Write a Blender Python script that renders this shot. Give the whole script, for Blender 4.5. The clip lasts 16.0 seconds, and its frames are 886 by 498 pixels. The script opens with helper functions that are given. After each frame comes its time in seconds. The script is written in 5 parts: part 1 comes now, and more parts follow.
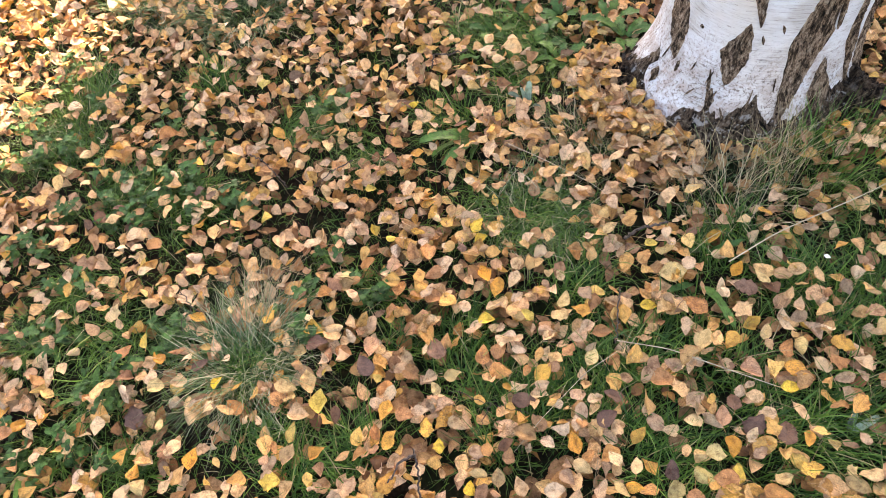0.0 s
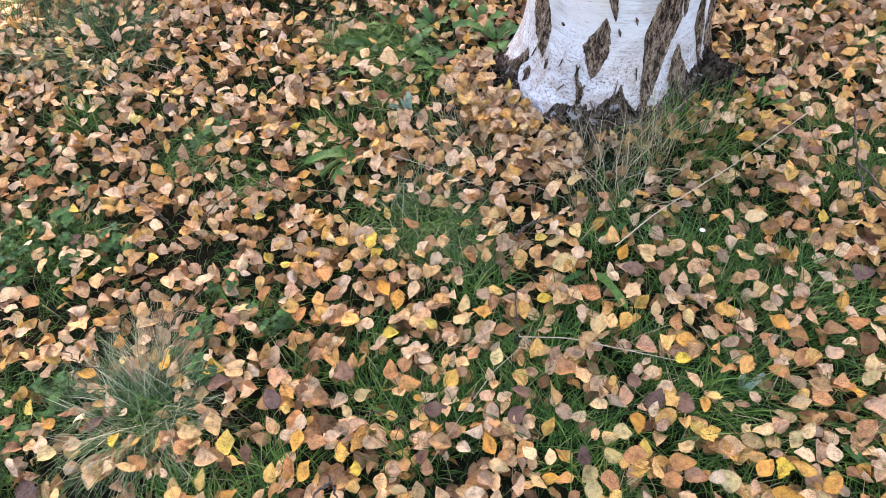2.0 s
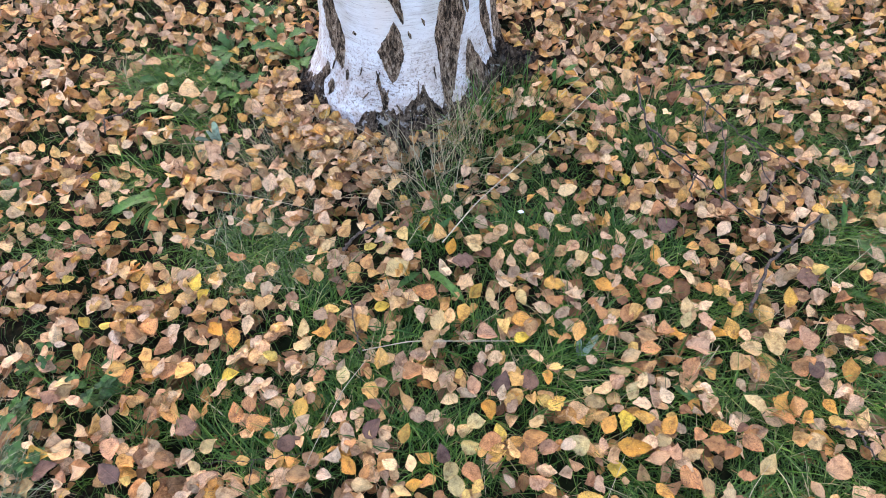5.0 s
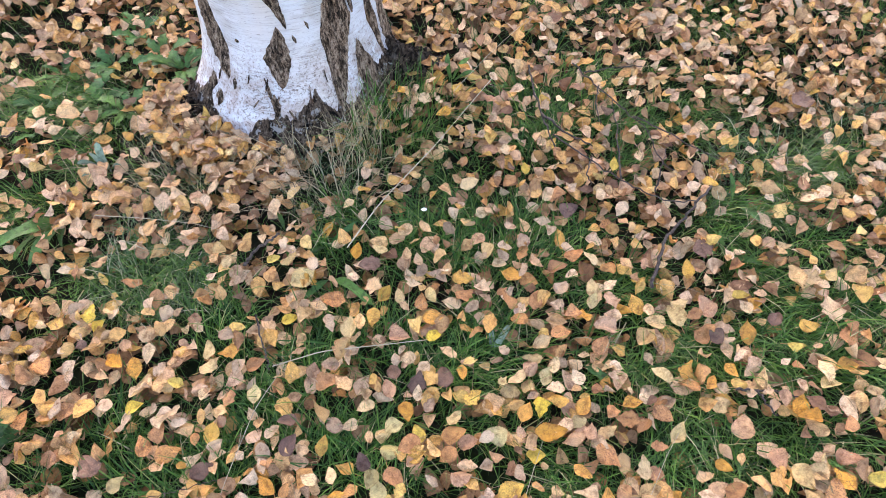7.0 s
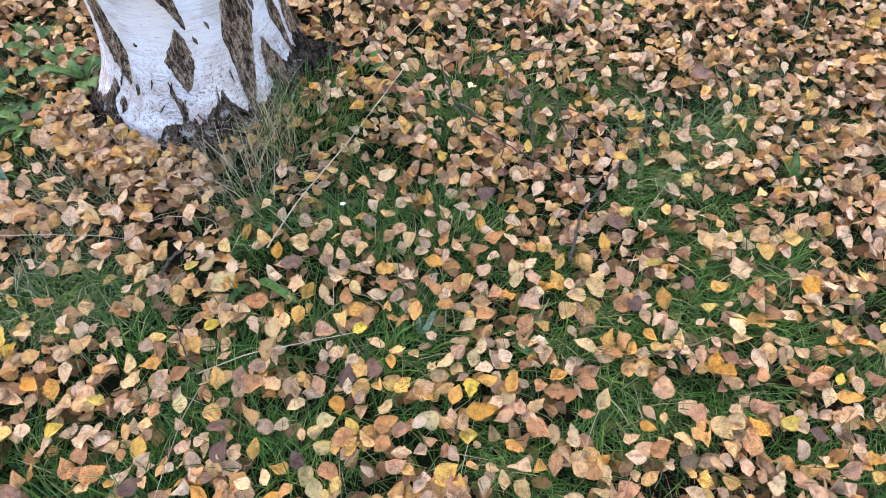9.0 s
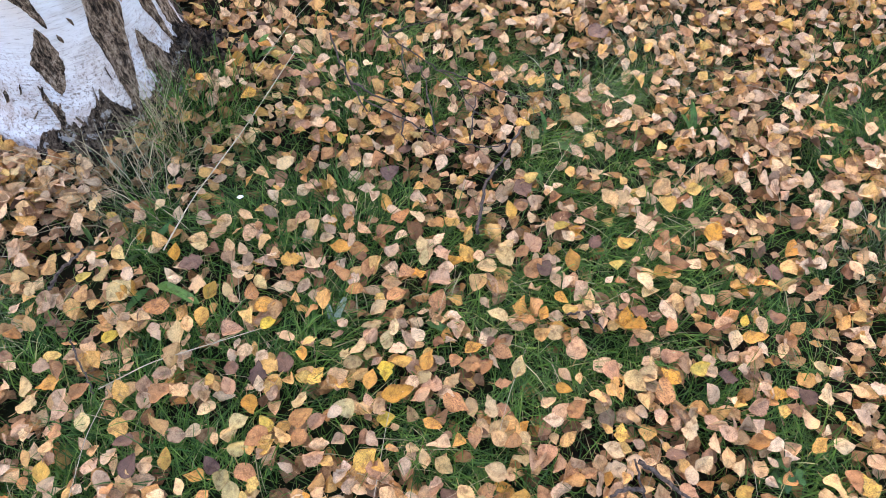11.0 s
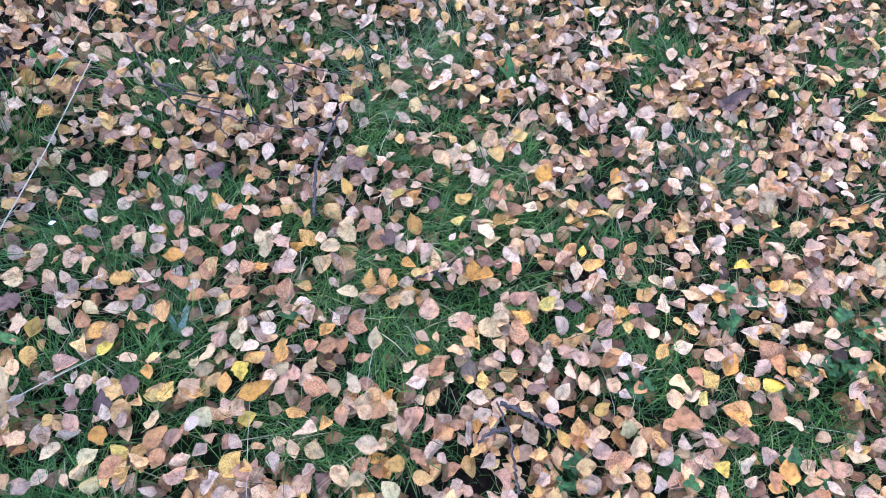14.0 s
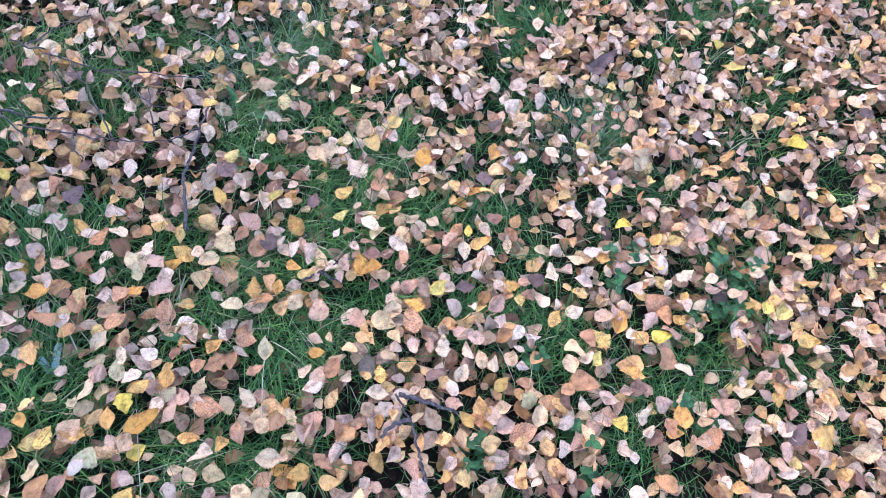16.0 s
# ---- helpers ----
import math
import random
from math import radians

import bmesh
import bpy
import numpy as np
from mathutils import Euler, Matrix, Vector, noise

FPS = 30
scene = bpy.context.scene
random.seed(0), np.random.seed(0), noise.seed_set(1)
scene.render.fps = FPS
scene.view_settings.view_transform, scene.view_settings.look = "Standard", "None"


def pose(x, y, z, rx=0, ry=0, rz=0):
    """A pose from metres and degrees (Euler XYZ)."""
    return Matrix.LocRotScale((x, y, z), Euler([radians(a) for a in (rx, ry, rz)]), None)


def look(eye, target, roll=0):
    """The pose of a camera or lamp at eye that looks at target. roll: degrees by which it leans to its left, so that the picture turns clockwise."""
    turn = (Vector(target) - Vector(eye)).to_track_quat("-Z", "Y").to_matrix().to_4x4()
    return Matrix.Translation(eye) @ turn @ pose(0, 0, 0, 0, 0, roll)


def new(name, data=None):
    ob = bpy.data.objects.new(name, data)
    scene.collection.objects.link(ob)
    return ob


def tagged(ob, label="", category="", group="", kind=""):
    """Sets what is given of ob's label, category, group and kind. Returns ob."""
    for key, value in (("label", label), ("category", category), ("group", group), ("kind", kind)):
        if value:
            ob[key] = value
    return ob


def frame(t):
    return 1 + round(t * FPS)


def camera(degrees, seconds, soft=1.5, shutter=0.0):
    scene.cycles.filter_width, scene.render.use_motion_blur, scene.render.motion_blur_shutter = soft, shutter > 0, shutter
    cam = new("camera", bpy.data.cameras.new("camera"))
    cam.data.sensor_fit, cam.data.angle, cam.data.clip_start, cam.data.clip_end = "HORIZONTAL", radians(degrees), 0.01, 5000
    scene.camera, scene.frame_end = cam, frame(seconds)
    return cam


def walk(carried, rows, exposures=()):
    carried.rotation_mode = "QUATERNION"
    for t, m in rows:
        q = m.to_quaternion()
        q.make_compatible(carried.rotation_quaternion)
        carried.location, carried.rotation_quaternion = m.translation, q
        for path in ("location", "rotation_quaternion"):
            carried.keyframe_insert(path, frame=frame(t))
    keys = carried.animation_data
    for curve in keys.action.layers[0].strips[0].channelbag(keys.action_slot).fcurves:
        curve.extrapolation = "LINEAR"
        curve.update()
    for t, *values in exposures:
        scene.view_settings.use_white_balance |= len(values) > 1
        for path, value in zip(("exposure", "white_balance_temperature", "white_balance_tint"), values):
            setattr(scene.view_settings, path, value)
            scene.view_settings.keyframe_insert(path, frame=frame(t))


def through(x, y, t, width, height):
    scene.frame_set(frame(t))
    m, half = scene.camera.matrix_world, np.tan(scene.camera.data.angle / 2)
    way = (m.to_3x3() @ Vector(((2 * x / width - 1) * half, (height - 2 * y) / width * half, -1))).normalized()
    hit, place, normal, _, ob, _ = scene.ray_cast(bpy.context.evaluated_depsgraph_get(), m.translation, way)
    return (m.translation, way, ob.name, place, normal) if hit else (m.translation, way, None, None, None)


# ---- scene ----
cam = camera(68.7, 16.0, soft=0.6)
PATH = [
    (0, (0.566, -0.125, 1.448), (0.347, 0.939, -0.232), -12.3),
    (0.5, (0.588, -0.122, 1.447), (0.422, 0.948, -0.235), -11.6),
    (1, (0.606, -0.119, 1.448), (0.495, 0.954, -0.236), -11.0),
    (1.5, (0.615, -0.12, 1.445), (0.573, 0.957, -0.24), -9.7),
    (2, (0.634, -0.119, 1.443), (0.655, 0.954, -0.245), -8.7),
    (2.5, (0.659, -0.111, 1.441), (0.739, 0.95, -0.252), -7.8),
    (3, (0.688, -0.104, 1.438), (0.824, 0.945, -0.259), -7.1),
    (3.5, (0.707, -0.117, 1.431), (0.906, 0.931, -0.26), -6.1),
    (4, (0.724, -0.13, 1.424), (0.988, 0.91, -0.263), -5.0),
    (6.5, (0.818, -0.162, 1.419), (1.326, 0.772, -0.275), -0.3),
    (7, (0.834, -0.165, 1.415), (1.382, 0.743, -0.281), 0.6),
    (7.5, (0.845, -0.168, 1.412), (1.427, 0.716, -0.284), 1.3),
    (8, (0.853, -0.184, 1.41), (1.471, 0.678, -0.285), 2.1),
    (8.5, (0.862, -0.2, 1.413), (1.513, 0.637, -0.283), 2.8),
    (9, (0.873, -0.218, 1.415), (1.553, 0.592, -0.282), 3.5),
    (11.5, (0.984, -0.298, 1.395), (1.759, 0.337, -0.336), 5.3),
    (12, (0.992, -0.319, 1.39), (1.792, 0.28, -0.343), 5.9),
    (12.5, (1.005, -0.336, 1.393), (1.829, 0.212, -0.344), 6.9),
    (13, (1.017, -0.363, 1.394), (1.872, 0.143, -0.341), 7.4),
    (13.5, (1.031, -0.386, 1.394), (1.915, 0.076, -0.34), 8.1),
    (14, (1.041, -0.403, 1.396), (1.955, 0.004, -0.336), 9.4),
    (14.5, (1.056, -0.416, 1.4), (1.99, -0.066, -0.333), 10.4),
    (15, (1.076, -0.442, 1.4), (2.025, -0.144, -0.335), 11.3),
    (15.5, (1.096, -0.468, 1.401), (2.059, -0.222, -0.335), 12.1),
    (16, (1.111, -0.486, 1.399), (2.085, -0.293, -0.337), 13.0),
]
EXPOSURES = [(0.0, 2.70, 8300, 22), (1.5, 2.74, 7600, 22), (3.5, 2.76, 7050, 21.5), (9.0, 2.76, 7000, 21.5), (11.5, 2.74, 7200, 23), (12.5, 2.76, 6850, 24), (13.2, 2.81, 6150, 25), (14.2, 2.96, 5250, 27), (16.0, 2.96, 5250, 27)]
walk(cam, [(t, look(eye, target, roll)) for t, eye, target, roll in PATH], EXPOSURES)

# ---- world and sun ----
TO_SUN = Vector((0.25, 0.86, 0.0)).normalized()
SUN_UP = radians(30)
world = bpy.data.worlds.new("world")
scene.world = world
world.use_nodes = True
wn = world.node_tree
sky = wn.nodes.new("ShaderNodeTexSky")
sky.sky_type, sky.sun_disc = "NISHITA", False
sky.sun_elevation, sky.sun_rotation = SUN_UP, math.atan2(TO_SUN.x, TO_SUN.y)
sky.air_density, sky.dust_density = 1.0, 2.2
background = wn.nodes["Background"]
wn.links.new(sky.outputs["Color"], background.inputs["Color"])
background.inputs["Strength"].default_value = 0.15
lamp = bpy.data.lights.new("sun", "SUN")
lamp.energy, lamp.angle, lamp.color = 5.0, radians(0.7), (1.0, 0.9, 0.74)
sun = new("sun", lamp)
sun.matrix_world = look(TO_SUN * 20 * math.cos(SUN_UP) + Vector((0, 0, 20 * math.sin(SUN_UP))), (0, 0, 0))
rng = np.random.default_rng(7)


# ---- materials ----
def material(name):
    m = bpy.data.materials.new(name)
    m.use_nodes = True
    return m, m.node_tree, m.node_tree.nodes["Principled BSDF"]


def put(nt, kind, **values):
    n = nt.nodes.new("ShaderNode" + kind)
    for key, v in values.items():
        if key == "op":
            n.operation = v
        elif key == "blend":
            n.data_type, n.blend_type = "RGBA", v
        else:
            n.inputs[key.replace("_", " ")].default_value = v
    return n


def math_node(nt, op, a, b=None):
    n = put(nt, "Math", op=op)
    for i, v in enumerate((a, b)):
        if v is None:
            continue
        if isinstance(v, (int, float)):
            n.inputs[i].default_value = v
        else:
            nt.links.new(v, n.inputs[i])
    return n.outputs[0]


def ramp(nt, fac, stops, constant=False):
    n = put(nt, "ValToRGB")
    n.color_ramp.interpolation = "CONSTANT" if constant else "LINEAR"
    while len(n.color_ramp.elements) < len(stops):
        n.color_ramp.elements.new(0.5)
    for e, (p, c) in zip(n.color_ramp.elements, stops):
        e.position = p
        e.color = (*c, 1) if len(c) == 3 else c
    nt.links.new(fac, n.inputs[0])
    return n.outputs[0]


def mix(nt, blend, fac, a, b):
    n = put(nt, "Mix", blend=blend)
    for i, v in ((0, fac), (6, a), (7, b)):
        if isinstance(v, (int, float)):
            n.inputs[i].default_value = v
        elif isinstance(v, tuple):
            n.inputs[i].default_value = (*v, 1)
        else:
            nt.links.new(v, n.inputs[i])
    return n.outputs[2]


def noise_tex(nt, vector, scale, detail=3.0, rough=0.6):
    n = put(nt, "TexNoise", Scale=scale, Detail=detail, Roughness=rough)
    if vector is not None:
        nt.links.new(vector, n.inputs["Vector"])
    return n.outputs["Fac"]


def bump(nt, bsdf, height, strength, distance):
    n = put(nt, "Bump", Strength=strength, Distance=distance)
    nt.links.new(height, n.inputs["Height"])
    nt.links.new(n.outputs[0], bsdf.inputs["Normal"])
    return n.outputs[0]


def grey(v):
    return (v, v, v)


def leaf_material(name, stops, each_object, spots=0.5, through=0.13, rough=0.5, veins=0.09, gloss=0.3):
    """A leaf: a colour of its own, side veins, rust spots and blotches, and some light coming through."""
    m, nt, bsdf = material(name)
    place = put(nt, "NewGeometry")
    own = put(nt, "ObjectInfo").outputs["Random"] if each_object else place.outputs["Random Per Island"]
    position = place.outputs["Position"]
    base = ramp(nt, own, stops)
    other = math_node(nt, "FRACT", math_node(nt, "MULTIPLY", own, 37.31))
    base = mix(nt, "MULTIPLY", 1.0, base, ramp(nt, other, [(0.0, grey(0.58)), (0.2, grey(0.95)), (0.75, grey(1.16)), (1.0, grey(1.32))]))
    uv = put(nt, "SeparateXYZ")
    nt.links.new(put(nt, "UVMap").outputs[0], uv.inputs[0])
    across = math_node(nt, "ABSOLUTE", math_node(nt, "SUBTRACT", math_node(nt, "MULTIPLY", uv.outputs[0], 2.0), 1.0))
    sway = math_node(nt, "MULTIPLY", noise_tex(nt, position, 90.0, 1.0), 1.6)
    stripe = math_node(nt, "FRACT", math_node(nt, "SUBTRACT", math_node(nt, "ADD", sway, math_node(nt, "MULTIPLY", uv.outputs[1], 7.0)), math_node(nt, "MULTIPLY", across, 2.4)))
    line = math_node(nt, "ABSOLUTE", math_node(nt, "SUBTRACT", stripe, 0.5))
    side = ramp(nt, line, [(0.0, grey(1)), (0.07, grey(0)), (1.0, grey(0))])
    middle = ramp(nt, across, [(0.0, grey(1)), (0.06, grey(0)), (1.0, grey(0))])
    vein = math_node(nt, "MAXIMUM", side, middle)
    base = mix(nt, "MIX", math_node(nt, "MULTIPLY", vein, veins), base, (0.30, 0.16, 0.07))
    blotch = noise_tex(nt, position, 60.0, 5.0, 0.7)
    base = mix(nt, "MULTIPLY", 0.75, base, ramp(nt, blotch, [(0.37, (0.46, 0.35, 0.26)), (0.46, (0.88, 0.85, 0.82)), (0.58, (1.22, 1.20, 1.16))]))
    grain = noise_tex(nt, position, 800.0, 2.0, 0.6)
    base = mix(nt, "MULTIPLY", 0.8, base, ramp(nt, grain, [(0.35, grey(0.60)), (0.65, grey(1.3))]))
    fleck = noise_tex(nt, position, 400.0, 3.0, 0.6)
    mask = ramp(nt, fleck, [(0.54, grey(0)), (0.61, grey(1))])
    amount = math_node(nt, "MULTIPLY", mask, math_node(nt, "MULTIPLY", ramp(nt, other, [(0.15, grey(0.15)), (0.7, grey(1))]), spots))
    base = mix(nt, "MIX", amount, base, (0.17, 0.075, 0.045))
    rim = ramp(nt, across, [(0.72, grey(0)), (1.0, grey(0.45))])
    base = mix(nt, "MIX", rim, base, mix(nt, "MULTIPLY", 1.0, base, (0.6, 0.48, 0.4)))
    nt.links.new(base, bsdf.inputs["Base Color"])
    bsdf.inputs["Roughness"].default_value = rough
    bsdf.inputs["Specular IOR Level"].default_value = gloss
    relief = math_node(nt, "ADD", math_node(nt, "MULTIPLY", vein, -0.3), math_node(nt, "MULTIPLY", blotch, 1.6))
    normal = bump(nt, bsdf, relief, 0.9, 0.003)
    glow = put(nt, "BsdfTranslucent")
    nt.links.new(mix(nt, "MULTIPLY", 1.0, base, (1.0, 0.85, 0.6)), glow.inputs["Color"])
    nt.links.new(normal, glow.inputs["Normal"])
    both = put(nt, "MixShader", Fac=through)
    nt.links.new(bsdf.outputs[0], both.inputs[1])
    nt.links.new(glow.outputs[0], both.inputs[2])
    nt.links.new(both.outputs[0], nt.nodes["Material Output"].inputs["Surface"])
    return m


TAN = [(0.0, (0.60, 0.33, 0.125)), (0.08, (0.67, 0.45, 0.245)), (0.16, (0.42, 0.20, 0.08)), (0.24, (0.68, 0.39, 0.11)), (0.32, (0.73, 0.52, 0.32)),
       (0.40, (0.36, 0.18, 0.09)), (0.47, (0.65, 0.43, 0.255)), (0.54, (0.66, 0.33, 0.055)), (0.61, (0.71, 0.50, 0.33)), (0.68, (0.66, 0.42, 0.10)),
       (0.74, (0.54, 0.25, 0.08)), (0.80, (0.17, 0.08, 0.043)), (0.86, (0.69, 0.47, 0.28)), (0.93, (0.50, 0.28, 0.14)), (1.0, (0.65, 0.39, 0.15))]
# damp browns, darkened further to paint shade into gaps under the top leaves
DAMP_SHADED = [(0.0, (0.34, 0.17, 0.07)), (0.2, (0.40, 0.24, 0.12)), (0.4, (0.17, 0.085, 0.042)), (0.6, (0.43, 0.215, 0.065)), (0.8, (0.38, 0.22, 0.11)), (1.0, (0.25, 0.12, 0.055))]
M_UNDER = leaf_material("damp_shaded_leaf_litter", DAMP_SHADED, False, 0.5, 0.08, gloss=0.12)
M_LITTER = leaf_material("dry_leaf_litter", TAN, False)
M_TAN = leaf_material("tan_leaf", TAN, True)
M_YELLOW = leaf_material("yellow_leaf", [(0.0, (0.70, 0.47, 0.04)), (0.5, (0.66, 0.44, 0.07)), (1.0, (0.62, 0.46, 0.11))], True, 0.4, 0.15, veins=0.1)
M_ORANGE = leaf_material("orange_leaf", [(0.0, (0.68, 0.32, 0.04)), (0.5, (0.66, 0.31, 0.06)), (1.0, (0.64, 0.38, 0.07))], True, 0.8, 0.15)
M_PALE = leaf_material("pale_leaf", [(0.0, (0.60, 0.42, 0.22)), (0.5, (0.57, 0.36, 0.15)), (1.0, (0.54, 0.40, 0.17))], True, 0.35, 0.12)
M_DARK = leaf_material("dark_leaf", [(0.0, (0.12, 0.062, 0.042)), (0.5, (0.17, 0.09, 0.052)), (1.0, (0.085, 0.05, 0.04))], True, 0.3, 0.08)
M_BROWN = leaf_material("brown_leaf", [(0.0, (0.50, 0.21, 0.06)), (0.5, (0.46, 0.22, 0.09)), (1.0, (0.54, 0.25, 0.07))], True, 0.95, 0.12)
M_ROSY = leaf_material("rosy_leaf", [(0.0, (0.54, 0.30, 0.16)), (0.5, (0.44, 0.23, 0.12)), (1.0, (0.58, 0.35, 0.20))], True, 0.7, 0.12)
M_OLIVE = leaf_material("olive_leaf", [(0.0, (0.44, 0.34, 0.12)), (1.0, (0.42, 0.34, 0.17))], True, 0.3, 0.15)
GREEN = [(0.0, (0.035, 0.105, 0.028)), (0.5, (0.06, 0.155, 0.032)), (1.0, (0.045, 0.12, 0.034))]
M_HERB = leaf_material("herb_leaf", GREEN, True, 0.0, 0.25, 0.5, 0.08)
M_DOCK = leaf_material("weed_leaf", [(0.0, (0.075, 0.19, 0.035)), (0.5, (0.045, 0.135, 0.035)), (1.0, (0.11, 0.235, 0.04))], True, 0.05, 0.25, 0.45, 0.1)
M_SILVER = leaf_material("silvery_leaf", [(0.0, (0.20, 0.28, 0.19)), (1.0, (0.17, 0.26, 0.20))], True, 0.0, 0.2, 0.6, 0.1)


def blade_material(name, stops, tip):
    m, nt, bsdf = material(name)
    own = put(nt, "NewGeometry").outputs["Random Per Island"]
    base = ramp(nt, own, stops)
    uv = put(nt, "SeparateXYZ")
    nt.links.new(put(nt, "UVMap").outputs[0], uv.inputs[0])
    base = mix(nt, "MIX", ramp(nt, uv.outputs[1], [(0.55, grey(0)), (1.0, grey(0.5))]), base, tip)
    nt.links.new(base, bsdf.inputs["Base Color"])
    bsdf.inputs["Roughness"].default_value = 0.4
    bsdf.inputs["Specular IOR Level"].default_value = 0.2
    glow = put(nt, "BsdfTranslucent")
    nt.links.new(base, glow.inputs["Color"])
    both = put(nt, "MixShader", Fac=0.2)
    nt.links.new(bsdf.outputs[0], both.inputs[1])
    nt.links.new(glow.outputs[0], both.inputs[2])
    nt.links.new(both.outputs[0], nt.nodes["Material Output"].inputs["Surface"])
    return m


M_GRASS = blade_material("grass_blade", [(0.0, (0.012, 0.048, 0.010)), (0.25, (0.036, 0.115, 0.018)), (0.5, (0.115, 0.245, 0.035)), (0.7, (0.020, 0.076, 0.015)), (0.85, (0.065, 0.16, 0.032)),
                                         (0.93, (0.18, 0.30, 0.048)), (0.97, (0.34, 0.28, 0.13)), (1.0, (0.46, 0.38, 0.23))], (0.16, 0.25, 0.06))
M_TUFT = blade_material("tuft_blade", [(0.0, (0.03, 0.085, 0.028)), (0.4, (0.08, 0.165, 0.055)), (0.65, (0.17, 0.24, 0.11)), (0.82, (0.34, 0.33, 0.21)), (1.0, (0.52, 0.45, 0.32))], (0.28, 0.29, 0.16))
M_TALL = blade_material("tall_blade", [(0.0, (0.022, 0.06, 0.019)), (0.4, (0.045, 0.10, 0.027)), (0.8, (0.08, 0.14, 0.041)), (0.9, (0.24, 0.22, 0.121)), (1.0, (0.40, 0.33, 0.216))], (0.12, 0.16, 0.054))
M_STRAW = blade_material("straw_blade", [(0.0, (0.40, 0.31, 0.17)), (0.35, (0.24, 0.165, 0.085)), (0.7, (0.54, 0.45, 0.28)), (1.0, (0.13, 0.08, 0.042))], (0.42, 0.33, 0.19))


def stem_material(name, a, b, rough=0.7):
    m, nt, bsdf = material(name)
    position = put(nt, "NewGeometry").outputs["Position"]
    n = noise_tex(nt, position, 140.0, 3.0)
    nt.links.new(ramp(nt, n, [(0.35, a), (0.65, b)]), bsdf.inputs["Base Color"])
    bsdf.inputs["Roughness"].default_value = rough
    bsdf.inputs["Specular IOR Level"].default_value = 0.15
    bump(nt, bsdf, n, 0.5, 0.002)
    return m


M_TWIG = stem_material("twig_bark", (0.022, 0.016, 0.013), (0.105, 0.08, 0.066))
M_STEM = stem_material("dry_stem", (0.36, 0.29, 0.19), (0.46, 0.39, 0.28))
M_PETIOLE = stem_material("petiole_skin", (0.30, 0.16, 0.06), (0.42, 0.26, 0.10))
M_GREENSTEM = stem_material("green_stem", (0.07, 0.12, 0.03), (0.12, 0.16, 0.05))
M_PAPER = stem_material("white_scrap_paper", (0.75, 0.76, 0.78), (0.86, 0.86, 0.86))
M_RENDER = stem_material("wall_render", (0.42, 0.40, 0.37), (0.50, 0.48, 0.45), 0.9)


def soil_material():
    m, nt, bsdf = material("soil_mulch_gap_shade")
    position = put(nt, "NewGeometry").outputs["Position"]
    fine, coarse = noise_tex(nt, position, 60.0, 6.0, 0.7), noise_tex(nt, position, 5.0, 4.0)
    # soil tones taken down to near-black: the shade between leaves is in the colour
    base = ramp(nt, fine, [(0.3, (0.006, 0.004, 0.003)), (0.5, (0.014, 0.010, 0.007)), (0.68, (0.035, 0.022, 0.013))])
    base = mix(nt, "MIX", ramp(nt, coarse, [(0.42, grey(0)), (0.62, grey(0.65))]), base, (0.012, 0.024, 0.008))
    nt.links.new(base, bsdf.inputs["Base Color"])
    bsdf.inputs["Roughness"].default_value = 0.95
    bsdf.inputs["Specular IOR Level"].default_value = 0.05
    bump(nt, bsdf, fine, 0.8, 0.012)
    return m


